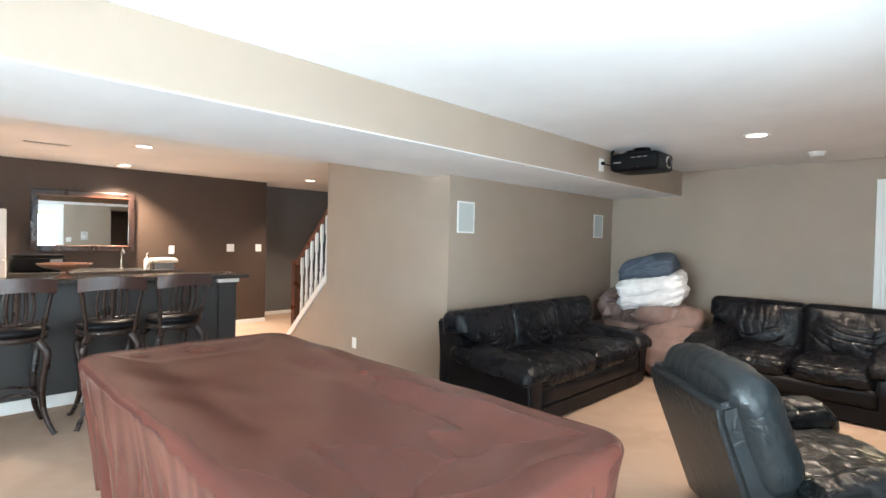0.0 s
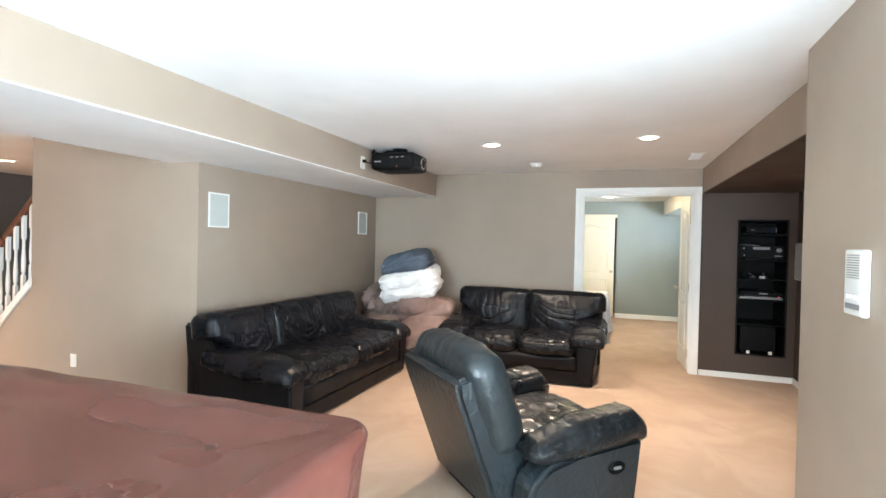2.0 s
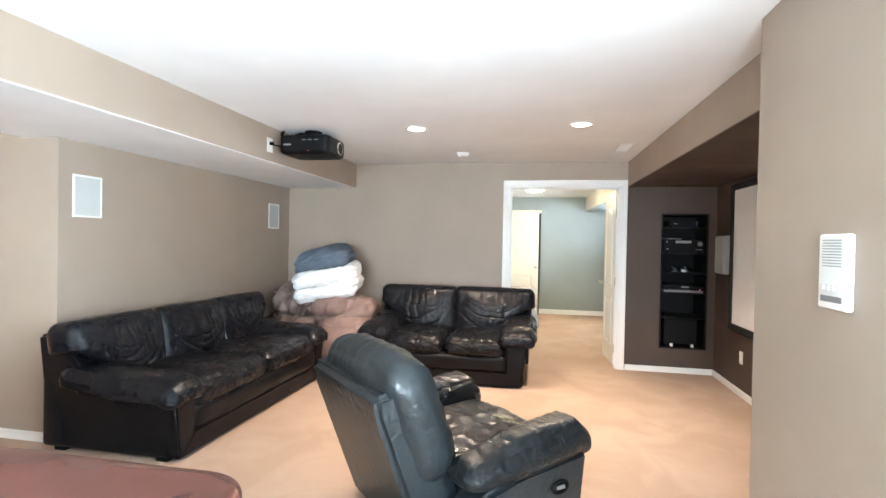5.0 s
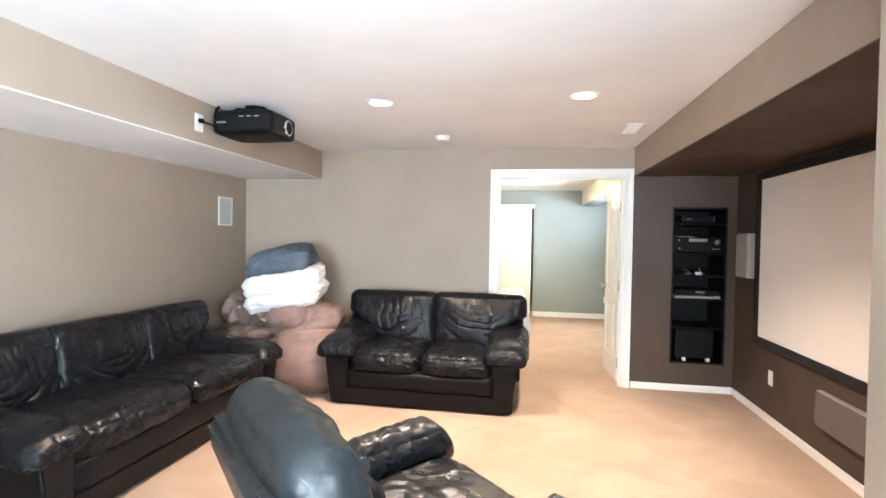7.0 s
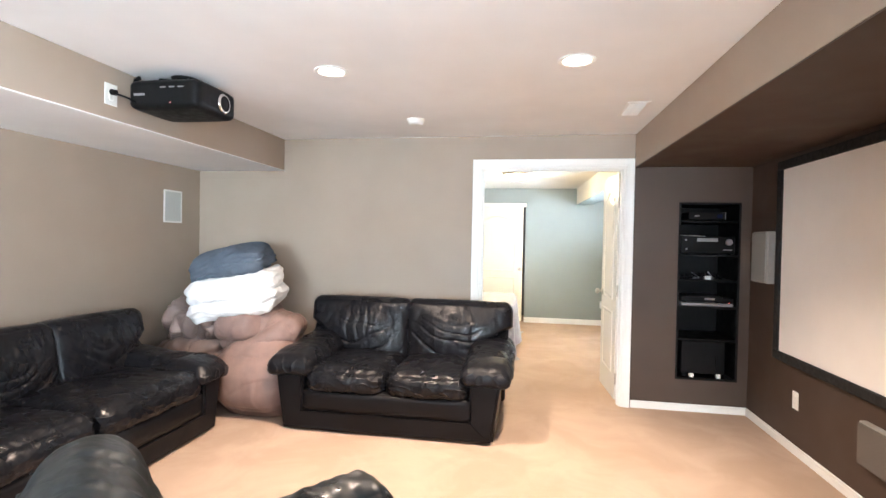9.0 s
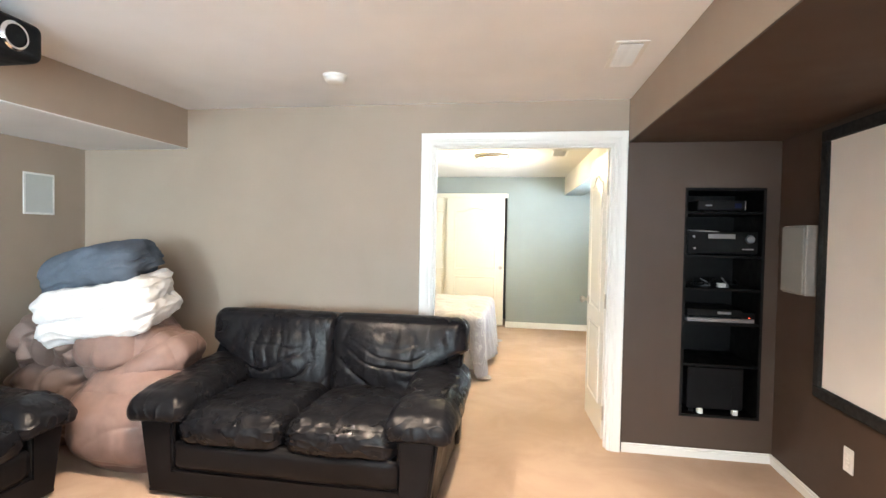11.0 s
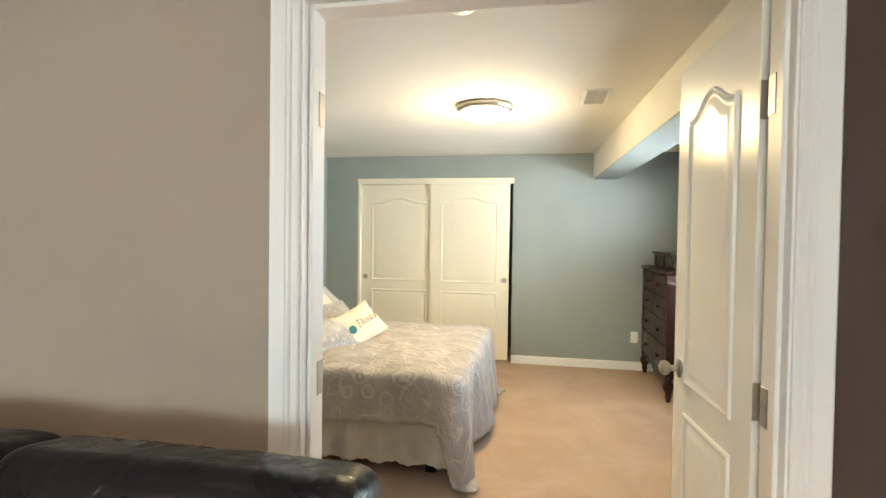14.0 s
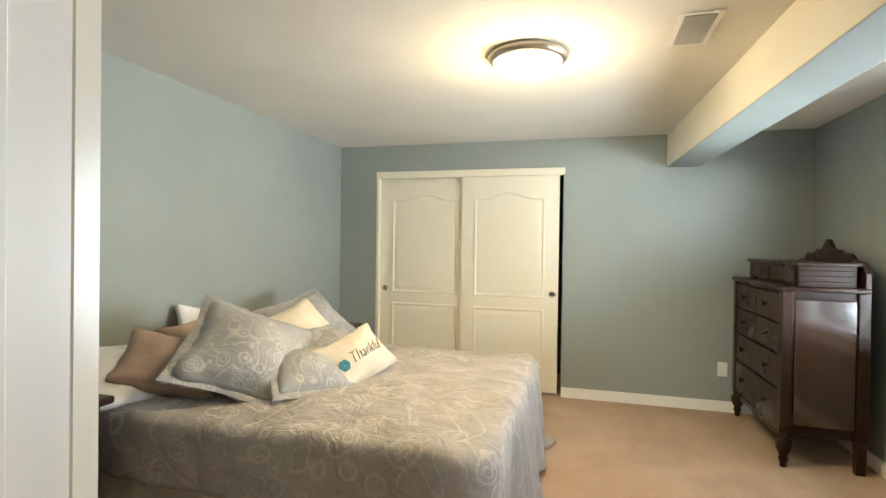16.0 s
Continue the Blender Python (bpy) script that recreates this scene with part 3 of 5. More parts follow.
def skirting(name, runs, height=0.095, depth=0.014):
    """White baseboards: a flat board with a small stepped top. runs: (x0, y0, x1, y1) boxes."""
    base = holder(name, "white painted baseboard")
    for x0, y0, x1, y1 in runs:
        bm = boxed(x0, y0, 0.0, x1, y1, height - 0.018)
        along_x = (x1 - x0) > (y1 - y0)
        if along_x:
            box(bm, x0, y0 + 0.003, height - 0.018, x1, y1 - 0.003, height, 0.003, 1)
        else:
            box(bm, x0 + 0.003, y0, height - 0.018, x1 - 0.003, y1, height, 0.003, 1)
        part("board", bm, TRIM, base)


D = 0.015
skirting("baseboard", [
    (FAR - D, 0.44, FAR, LEFT), (FAR - D, ALC + D, FAR, -0.94), (COLX, ALC, FAR, ALC + D), (3.2, LEFT - D, FAR - D, LEFT),
    (PX1 + 0.10, COLY, COLX, COLY + D), (COLX, ALC + D, COLX + D, COLY), (SX - D, LEFT, SX, 6.0),
    (WEST, BARY - D, 3.87, BARY), (3.87, BARY + W, 3.87 + D, NOOKY), (3.87 + D, NOOKY - D, FAR, NOOKY),
    (WEST, COLY, PX0 - 0.1, COLY + D)], 0.062)
skirting("baseboard_bedroom", [
    (BX1 - D, BY0 + D, BX1, CY0 - 0.002), (BX1 - D, CY1 + 0.002, BX1, BY1 - D), (6.98, BY0, BX1, BY0 + D), (FAR + W + 0.012, BY1 - D, BX1, BY1)], 0.09)


# ---- doorway, double doors ----
def casing(name, x, side, y0, y1, top, width=0.072, legs=(True, True)):
    """A mitred, moulded casing round a doorway on one face of the wall; side: +1 or -1 along x."""
    base = holder(name, "white moulded door casing")
    profile = [(0.0, 0.0), (0.0, 0.010), (0.005, 0.014), (width * 0.26, 0.014), (width * 0.32, 0.020), (width * 0.42, 0.020),
               (width * 0.46, 0.023), (width - 0.005, 0.027), (width, 0.022), (width, 0.0)]
    path = [(y0, 0.0, -1, 0), (y0, top, -1, 1), (y1, top, 1, 1), (y1, 0.0, 1, 0)]
    for i, piece in ((0, "upright"), (1, "head"), (2, "upright")):
        if piece == "upright" and not legs[i // 2]:
            continue
        bm = bmesh.new()
        ends = [[bm.verts.new((x + side * d, y + sy * u, z + sz * u)) for u, d in profile] for y, z, sy, sz in path[i:i + 2]]
        for k in range(len(profile) - 1):
            bm.faces.new((ends[0][k], ends[0][k + 1], ends[1][k + 1], ends[1][k]))
        bm.faces.new(ends[0])
        bm.faces.new(ends[1])
        bmesh.ops.recalc_face_normals(bm, faces=bm.faces[:])
        part(piece, bm, TRIM, base, "", None, False)


casing("door_casing", FAR, -1, OPEN_Y0 + 0.012, OPEN_Y1 - 0.012, OPEN_Z - 0.012, 0.081)
casing("door_casing_bedroom", FAR + W + 0.012, 1, OPEN_Y0 + 0.012, OPEN_Y1 - 0.012, OPEN_Z - 0.012, 0.06, (True, False))
jamb = holder("door_jamb", "white painted door lining with a stop")
bm = boxed(FAR - 0.002, OPEN_Y0, 0, FAR + W + 0.014, OPEN_Y0 + 0.018, OPEN_Z)
box(bm, FAR + 0.03, OPEN_Y0 + 0.018, 0, FAR + 0.065, OPEN_Y0 + 0.03, OPEN_Z - 0.018, 0.002, 1)
part("lining", bm, TRIM, jamb)
bm = boxed(FAR - 0.002, OPEN_Y1 - 0.018, 0, FAR + W + 0.014, OPEN_Y1, OPEN_Z)
box(bm, FAR + 0.03, OPEN_Y1 - 0.03, 0, FAR + 0.065, OPEN_Y1 - 0.018, OPEN_Z - 0.018, 0.002, 1)
part("lining", bm, TRIM, jamb)
bm = boxed(FAR - 0.002, OPEN_Y0 + 0.018, OPEN_Z - 0.018, FAR + W + 0.014, OPEN_Y1 - 0.018, OPEN_Z)
box(bm, FAR + 0.03, OPEN_Y0 + 0.03, OPEN_Z - 0.03, FAR + 0.065, OPEN_Y1 - 0.03, OPEN_Z - 0.018, 0.002, 1)
part("lining", bm, TRIM, jamb)


def panel_outline(u0, u1, v0, v1, arch, inset, steps=18):
    """A panel's outline, pulled in by inset; arch: rise of its curved top."""
    out = [(u0 + inset, v0 + inset), (u1 - inset, v0 + inset)]
    for i in range(steps + 1):
        t = i / steps
        u = u1 - inset - (u1 - u0 - 2 * inset) * t
        s = abs(2 * t - 1)
        out.append((u, v1 - inset + arch * (0.5 + 0.5 * math.cos(math.pi * min(1, s / 0.82)))))
    return out


def moulding(u0, u1, v0, v1, arch, w0, side):
    """The raised ogee round a door panel and its raised field, on the face w = w0."""
    bm = bmesh.new()
    loops = []
    for inset, high in ((0.0, 0.0), (0.004, 0.0085), (0.012, 0.0100), (0.022, 0.002), (0.030, 0.0012), (0.052, 0.0080), (0.060, 0.0085)):
        loops.append([bm.verts.new((u, w0 + side * high, v)) for u, v in panel_outline(u0, u1, v0, v1, arch, inset)])
    for a, b in zip(loops, loops[1:]):
        for i in range(len(a)):
            j = (i + 1) % len(a)
            bm.faces.new((a[i], a[j], b[j], b[i]))
    bm.faces.new(loops[-1])
    bmesh.ops.recalc_face_normals(bm, faces=bm.faces[:])
    return bm


def door_leaf(parent, width, height, material, thick=0.035, sides=(-1, 1), split=0.40, arch=0.06):
    """A two-panel door leaf; u along its width from the hinge, w through it."""
    part("leaf", boxed(0, -thick / 2, 0.008, width, thick / 2, height, 0.002, 1), material, parent)
    m = 0.115 if width < 0.7 else 0.125
    for side in sides:
        w0 = side * thick / 2
        part("panel", moulding(m, width - m, 0.22, height * split - 0.03, 0.0, w0, side), material, parent)
        part("panel", moulding(m, width - m, height * split + 0.07, height - 0.20, arch, w0, side), material, parent)


def knob(parent, u, z, side, thick):
    bm = lathe(bmesh.new(), [(0.0, 0), (0.032, 0), (0.033, 0.006), (0.026, 0.010), (0.011, 0.014), (0.010, 0.032), (0.020, 0.038), (0.027, 0.050), (0.026, 0.062), (0.016, 0.070), (0.0, 0.071)], sides=24)
    turn = pose(u, side * thick / 2, z, -90 if side > 0 else 90, 0, 0)
    part("door_knob", shift(bm, turn), STEEL, parent, "round brushed nickel knob")


def hinge(parent, z, side):
    """A butt hinge: a round-cornered plate on the leaf's edge and the barrel beside it."""
    bm = boxed(-0.003, -0.017, z - 0.05, 0.0, 0.017, z + 0.05, 0.0012, 1)
    tube(bm, [(-0.007, side * 0.022, z - 0.052), (-0.007, side * 0.022, z + 0.052)], 0.0075, 12)
    for dz in (-0.032, 0.0, 0.032):
        tube(bm, [(-0.0042, -side * 0.005, z + dz), (-0.0030, -side * 0.005, z + dz)], 0.004, 8)
    part("hinge", bm, STEEL, parent, "brushed nickel butt hinge")


LEAF = 0.598
HX = FAR + W + 0.002
right = tagged(new("door_1"), "white two-panel arch-top door leaf, standing open into the bedroom", "door", "double doors", "structure")
right.matrix_basis = pose(HX + 0.038, OPEN_Y0 + 0.012, 0, 0, 0, 4.0)
door_leaf(right, LEAF, 2.005, DOOR)
knob(right, LEAF - 0.062, 0.915, 1, 0.035)
knob(right, LEAF - 0.062, 0.915, -1, 0.035)
HINGES = (0.19, 0.965, 1.745)
for z in HINGES:
    hinge(right, z, -1)
left = tagged(new("door_2"), "white two-panel arch-top door leaf, folded flat against the bedroom wall", "door", "double doors", "structure")
left.matrix_basis = pose(HX + 0.055, OPEN_Y1 + 0.012, 0, 0, 0, 90.0)
door_leaf(left, LEAF, 2.005, DOOR)
for z in HINGES:
    hinge(left, z, 1)
plates = holder("door_hinge_plates", "brushed nickel hinge plates on the door lining")
for z in HINGES:
    part("plate", boxed(FAR + W - 0.026, OPEN_Y0 + 0.018, z - 0.05, FAR + W + 0.013, OPEN_Y0 + 0.0205, z + 0.05, 0.0008, 1), STEEL, plates)
    part("plate", boxed(FAR + W - 0.026, OPEN_Y1 - 0.0205, z - 0.05, FAR + W + 0.013, OPEN_Y1 - 0.018, z + 0.05, 0.0008, 1), STEEL, plates)

# ---- closet doors ----
head = structure("closet_header", boxed(BX1 - 0.018, CY0 - 0.012, 1.985, BX1 + 0.03, CY1 + 0.012, CZ + 0.006, 0.003, 1), CLOSET, "white closet header board, tinted cream for the lamplight")
part("jamb", boxed(BX1 - 0.004, CY1 - 0.012, 0, BX1 + W, CY1 + 0.012, 1.985), CLOSET, head)
CLW = 0.915
for name, y, x in (("closet_door_1", CY1 - 0.012, BX1 + 0.070), ("closet_door_2", 0.940, BX1 + 0.026)):
    ob = tagged(new(name), "white two-panel arch-top sliding closet door, tinted cream for the lamplight, closed", "closet door", "sliding closet doors", "structure")
    ob.matrix_basis = pose(x, y, 0.012, 0, 0, -90)
    door_leaf(ob, CLW - (0.0 if name.endswith("1") else 0.016), 1.975, CLOSET, 0.034, (-1,), 0.40, 0.055)
    u = 0.052 if name.endswith("1") else CLW - 0.068
    bm = lathe(bmesh.new(), [(0.0, 0.0), (0.018, 0.0), (0.0185, 0.0012), (0.028, 0.003), (0.030, 0.001), (0.030, 0.0)], sides=24)
    part("finger_pull", shift(bm, pose(u, -0.0172, 0.90, 90, 0, 0)), STEEL, ob, "round recessed nickel finger pull")

# ---- bedroom window with blinds ----
win = tagged(new("window_1"), "white framed bedroom window with lowered blinds", "window", "", "structure")
bm = bmesh.new()
for a in (WX0, WX1 - 0.05):
    box(bm, a, BY0 - W + 0.01, WZ0, a + 0.05, BY0 - 0.05, WZ1)
for a in (WZ0, WZ1 - 0.05, (WZ0 + WZ1) / 2 - 0.02):
    box(bm, WX0 + 0.05, BY0 - W + 0.012, a, WX1 - 0.05, BY0 - 0.052, a + 0.05)
part("window_frame", bm, TRIM, win)
for z0, z1 in ((WZ0 + 0.05, (WZ0 + WZ1) / 2 - 0.02), ((WZ0 + WZ1) / 2 + 0.03, WZ1 - 0.05)):
    pane = part("pane", boxed(WX0 + 0.05, BY0 - W + 0.035, z0, WX1 - 0.05, BY0 - W + 0.041, z1), GLASS, win)
    pane.visible_shadow = False
for x0, z0, x1, z1 in ((WX0 - 0.07, WZ0 - 0.08, WX0, WZ1 + 0.08), (WX1, WZ0 - 0.08, WX1 + 0.07, WZ1 + 0.08), (WX0, WZ1, WX1, WZ1 + 0.08), (WX0, WZ0 - 0.08, WX1, WZ0)):
    part("window_trim", boxed(x0, BY0, z0, x1, BY0 + 0.02, z1, 0.004, 1), TRIM, win)
part("window_sill", boxed(WX0 - 0.02, BY0 - 0.05, WZ0 - 0.004, WX1 + 0.02, BY0 + 0.04, WZ0 + 0.018, 0.005, 2), TRIM, win)
blind = thing("window_blind", pose(0, 0, 0), "white slatted blind lowered in the bedroom window", "blind")
part("head_rail", boxed(WX0 + 0.01, BY0 - 0.045, WZ1 - 0.04, WX1 - 0.01, BY0 - 0.005, WZ1 - 0.002, 0.003, 1), PLASTIC, blind)
slat = mesh_of("slat", prism(bmesh.new(), [(-0.022, -0.005), (0.0, 0.004), (0.022, 0.007), (0.022, 0.0085), (0.0, 0.0055), (-0.022, -0.0035)], "x", WX0 + 0.015, WX1 - 0.015), SLAT, False)
for i in range(25):
    ob = new("slat", slat)
    ob.parent = blind
    ob.location = (0, BY0 - 0.025, WZ0 + 0.05 + i * 0.041)
part("bottom_rail", boxed(WX0 + 0.015, BY0 - 0.045, WZ0 + 0.016, WX1 - 0.015, BY0 - 0.010, WZ0 + 0.036, 0.003, 1), PLASTIC, blind)

# ---- unseen window, assumed in the end wall ----
win = tagged(new("window_2"), "white framed window assumed in the unseen end wall", "window", "", "structure")
bm = boxed(WEST - W + 0.02, VY0, VZ0, WEST - 0.03, VY0 + 0.05, VZ1)
box(bm, WEST - W + 0.02, VY1 - 0.05, VZ0, WEST - 0.03, VY1, VZ1)
for a in (VZ0, VZ1 - 0.05):
    box(bm, WEST - W + 0.022, VY0 + 0.05, a, WEST - 0.032, VY1 - 0.05, a + 0.05)
box(bm, WEST - W + 0.024, (VY0 + VY1) / 2 - 0.03, VZ0 + 0.05, WEST - 0.034, (VY0 + VY1) / 2 + 0.03, VZ1 - 0.05)
part("window_frame", bm, TRIM, win)
for y0, y1 in ((VY0 + 0.05, (VY0 + VY1) / 2 - 0.03), ((VY0 + VY1) / 2 + 0.03, VY1 - 0.05)):
    pane = part("pane", boxed(WEST - 0.075, y0, VZ0 + 0.05, WEST - 0.069, y1, VZ1 - 0.05), GLASS, win)
    pane.visible_shadow = False

# ---- garden door ----
gd = tagged(new("door_3"), "white framed sliding glass garden door, closed", "glass door", "", "structure")
for x0, x1 in ((PX0, PX0 + 0.05), (PX1 - 0.05, PX1)):
    part("door_post", boxed(x0, COLY - W + 0.01, 0, x1, COLY - 0.01, 2.05), TRIM, gd)
part("door_head", boxed(PX0 + 0.05, COLY - W + 0.01, 2.0, PX1 - 0.05, COLY - 0.01, 2.05), TRIM, gd)
part("door_track", boxed(PX0 + 0.05, COLY - W + 0.01, 0, PX1 - 0.05, COLY - 0.01, 0.03), STEEL, gd)
MID = (PX0 + PX1) / 2
for x0, x1, y in ((PX0 + 0.05, MID + 0.03, COLY - 0.075), (MID - 0.03, PX1 - 0.05, COLY - 0.04)):
    bm = boxed(x0, y - 0.015, 0.03, x0 + 0.06, y + 0.015, 2.0)
    box(bm, x1 - 0.06, y - 0.015, 0.03, x1, y + 0.015, 2.0)
    box(bm, x0 + 0.06, y - 0.015, 0.03, x1 - 0.06, y + 0.015, 0.13)
    box(bm, x0 + 0.06, y - 0.015, 1.93, x1 - 0.06, y + 0.015, 2.0)
    part("sash", bm, TRIM, gd)
    pane = part("pane", boxed(x0 + 0.06, y - 0.003, 0.13, x1 - 0.06, y + 0.003, 1.93), GLASS, gd)
    pane.visible_shadow = False
trimmed = holder("trim_garden_door", "white casing round the garden door")
for x0, x1, z0, z1 in ((PX1, PX1 + 0.08, 0, 2.13), (PX0 - 0.08, PX0, 0, 2.13), (PX0, PX1, 2.05, 2.13)):
    part("board", boxed(x0, COLY, z0, x1, COLY + 0.018, z1, 0.004, 1), TRIM, trimmed)

# ---- stairs ----
stairs = tagged(new("stairs"), "carpeted staircase rising behind the taupe wall, white balusters", "staircase", "", "structure")
for i in range(9):
    y = 6.02 - 0.235 * i
    part("step", boxed(SX + W, y - 0.26, 0.0 if i < 1 else 0.185 * i - 0.05, 4.22, y, 0.185 * (i + 1), 0.012, 1), CARPET, stairs)
SL = (0.90 - 0.0) / (5.09 - 6.06)
bm = prism(bmesh.new(), [(6.06, 0.012), (5.085, 0.915), (5.085, 1.0), (6.06, 0.098)], "x", SX - 0.016, SX + W + 0.004)
part("stringer", bm, TRIM, stairs, "white painted stringer board")
baluster = mesh_of("baluster", box(lathe(box(bmesh.new(), -0.016, -0.016, 0, 0.016, 0.016, 0.20), [(0.0, 0.2), (0.016, 0.2), (0.011, 0.22), (0.018, 0.24), (0.020, 0.33), (0.013, 0.45), (0.012, 0.52), (0.016, 0.55), (0.0, 0.55)], sides=10), -0.016, -0.016, 0.55, 0.016, 0.016, 0.79), TRIM, True)
for i in range(7):
    y = 5.74 - 0.112 * i
    ob = new("baluster", baluster)
    ob.parent = stairs
    ob.location = (SX + 0.055, y, 0.095 + (6.06 - y) * 0.928)
rail = [(SX + 0.055, y, 0.895 + (6.06 - y) * 0.928) for y in (5.86, 5.6, 5.3, 5.07)]
part("handrail", tube(bmesh.new(), rail, 0.033, 12), RED_WOOD, stairs, "cherry stained round handrail")
bm = boxed(SX + 0.01, 5.84, 0, SX + 0.10, 5.93, 1.09, 0.006, 1)
box(bm, SX, 5.83, 1.09, SX + 0.11, 5.94, 1.115, 0.008, 2)
box(bm, SX + 0.02, 5.85, 1.115, SX + 0.09, 5.92, 1.14, 0.012, 2)
part("newel_post", bm, RED_WOOD, stairs, "dark cherry stained newel post")


# ---- ceiling and wall fixtures ----
def downlight(x, y):
    ob = thing("recessed_downlight", pose(x, y, CEIL), "round white recessed ceiling downlight, switched on", "ceiling light", "recessed downlights")
    bm = lathe(bmesh.new(), [(0.070, -0.002), (0.094, -0.001), (0.095, -0.006), (0.088, -0.010), (0.072, -0.007), (0.070, -0.002)], sides=32)
    part("trim_ring", bm, PLASTIC, ob)
    part("lens", lathe(bmesh.new(), [(0.0, -0.003), (0.070, -0.003), (0.071, -0.001), (0.0, -0.001)], sides=32), CAN_GLOW, ob, "glowing lens")
    return ob


for cx, cy in MAIN_CANS + BAR_CANS:
    downlight(cx, cy)


def smoke_detector(x, y, z):
    bm = lathe(bmesh.new(), [(0.0, 0.0), (0.068, 0.0), (0.068, -0.012), (0.060, -0.014), (0.060, -0.020), (0.055, -0.036), (0.044, -0.043), (0.0, -0.044)], sides=32)
    return solo("smoke_detector", bm, PLASTIC, "round white plastic smoke detector on the ceiling", "smoke detector", "smoke detectors", pose(x, y, z))


smoke_detector(5.64, 0.81, CEIL)
smoke_detector(7.0, 0.03, CEIL)


def vent(x0, y0, x1, y1, z, count):
    ob = thing("ceiling_vent", pose((x0 + x1) / 2, (y0 + y1) / 2, z), "white metal ceiling air vent with slats", "air vent", "ceiling vents")
    a, b = (x1 - x0) / 2, (y1 - y0) / 2
    bm = boxed(-a, -b, -0.006, a, -b + 0.022, -0.001)
    box(bm, -a, b - 0.022, -0.006, a, b, -0.001)
    box(bm, -a, -b + 0.022, -0.006, -a + 0.022, b - 0.022, -0.001)
    box(bm, a - 0.022, -b + 0.022, -0.006, a, b - 0.022, -0.001)
    part("vent_frame", bm, PLASTIC, ob)
    # a flat black sheet gives the shade of a duct behind the slats
    part("backing", boxed(-a + 0.02, -b + 0.02, -0.002, a - 0.02, b - 0.02, -0.0005), BLACK, ob, "black sheet standing in for the duct's shade")
    one = mesh_of("slat", shift(boxed(-0.006, -b + 0.022, -0.0006, 0.006, b - 0.022, 0.0006), pose(0, 0, 0, 0, 55, 0)), VENT, False)
    for i in range(count):
        s = new("slat", one)
        s.parent = ob
        s.location = (-a + 0.03 + (2 * a - 0.06) * (i + 0.5) / count, 0, -0.0055)


vent(5.29, -0.83, 5.66, -0.68, CEIL, 13)
vent(8.29, -0.71, 8.65, -0.54, CEIL, 13)
vent(0.55, 6.3, 0.95, 6.45, CEIL, 14)

lampshade = thing("flush_ceiling_lamp", pose(8.60, 0.11, CEIL), "flush ceiling lamp with nickel ring and lit frosted glass bowl", "ceiling lamp")
part("ring", lathe(bmesh.new(), [(0.10, 0.0), (0.192, 0.0), (0.198, -0.012), (0.192, -0.030), (0.183, -0.042), (0.170, -0.046), (0.166, -0.040), (0.166, -0.01), (0.10, -0.006)], sides=48), STEEL, lampshade, "brushed nickel ring")
part("glass_bowl", lathe(bmesh.new(), [(0.166, -0.038), (0.160, -0.056), (0.14, -0.078), (0.11, -0.095), (0.06, -0.104), (0.0, -0.106)], sides=48), BOWL_GLOW, lampshade, "glowing frosted glass bowl").visible_shadow = False


def plate(name, m, wide, high, kind, label, category, group=""):
    """A wall plate facing local -y: kind switch, outlet or blank."""
    ob = thing(name, m, label, category, group)
    part("cover_plate", boxed(-wide / 2, -0.006, -high / 2, wide / 2, 0, high / 2, 0.003, 2), PLASTIC, ob)
    gangs = max(1, round(wide / 0.075))
    for i in range(gangs):
        x = -wide / 2 + wide * (i + 0.5) / gangs
        if kind == "switch":
            part("toggle", boxed(x - 0.005, -0.018, -0.004, x + 0.005, -0.006, 0.012, 0.002, 1), PLASTIC, ob)
        elif kind == "outlet":
            for z in (-0.02, 0.02):
                part("socket", boxed(x - 0.014, -0.008, z - 0.013, x + 0.014, -0.006, z + 0.013, 0.003, 1), TRIM, ob)
    return ob


plate("light_switch", pose(1.745, COLY, 1.195, 0, 0, 180), 0.118, 0.118, "switch", "white double light switch plate on the taupe wall", "light switch")
plate("wall_outlet", pose(5.545, ALC, 0.355, 0, 0, 180), 0.075, 0.118, "outlet", "white power outlet on the dark brown wall", "outlet", "outlets")
plate("wall_outlet", pose(SX, 4.51, 0.28, 0, 0, -90), 0.075, 0.118, "outlet", "white power outlet low on the taupe wall", "outlet", "outlets")
plate("wall_outlet", pose(BX1, -1.295, 0.35, 0, 0, -90), 0.075, 0.118, "outlet", "white power outlet on the blue-grey wall", "outlet", "outlets")
plate("light_switch", pose(2.42, BARY, 1.19), 0.075, 0.118, "switch", "white light switch on the dark brown bar wall", "light switch", "bar wall switches")
plate("light_switch", pose(3.28, BARY, 1.22), 0.118, 0.118, "switch", "white double switch on the dark brown bar wall", "light switch", "bar wall switches")
plate("light_switch", pose(3.74, BARY, 1.22), 0.10, 0.118, "switch", "white switch at the edge of the brown wall", "light switch", "bar wall switches")
plate("wall_outlet", pose(4.285, 2.229, 2.15), 0.085, 0.118, "outlet", "white power outlet on the beam behind the projector", "outlet", "outlets")

intercom = thing("wall_intercom", pose(2.095, COLY, 1.305, 0, 0, 180), "white plastic wall intercom with slotted speaker and buttons", "intercom")
part("housing", boxed(-0.075, -0.024, -0.112, 0.075, 0, 0.112, 0.008, 3), PLASTIC, intercom)
for i in range(10):
    part("slot", boxed(-0.05, -0.0255, 0.015 + i * 0.0085, 0.05, -0.0238, 0.018 + i * 0.0085), SILVER, intercom)
for i in range(4):
    part("button", boxed(-0.052 + i * 0.028, -0.029, -0.055, -0.034 + i * 0.028, -0.023, -0.04, 0.002, 1), PLASTIC, intercom)
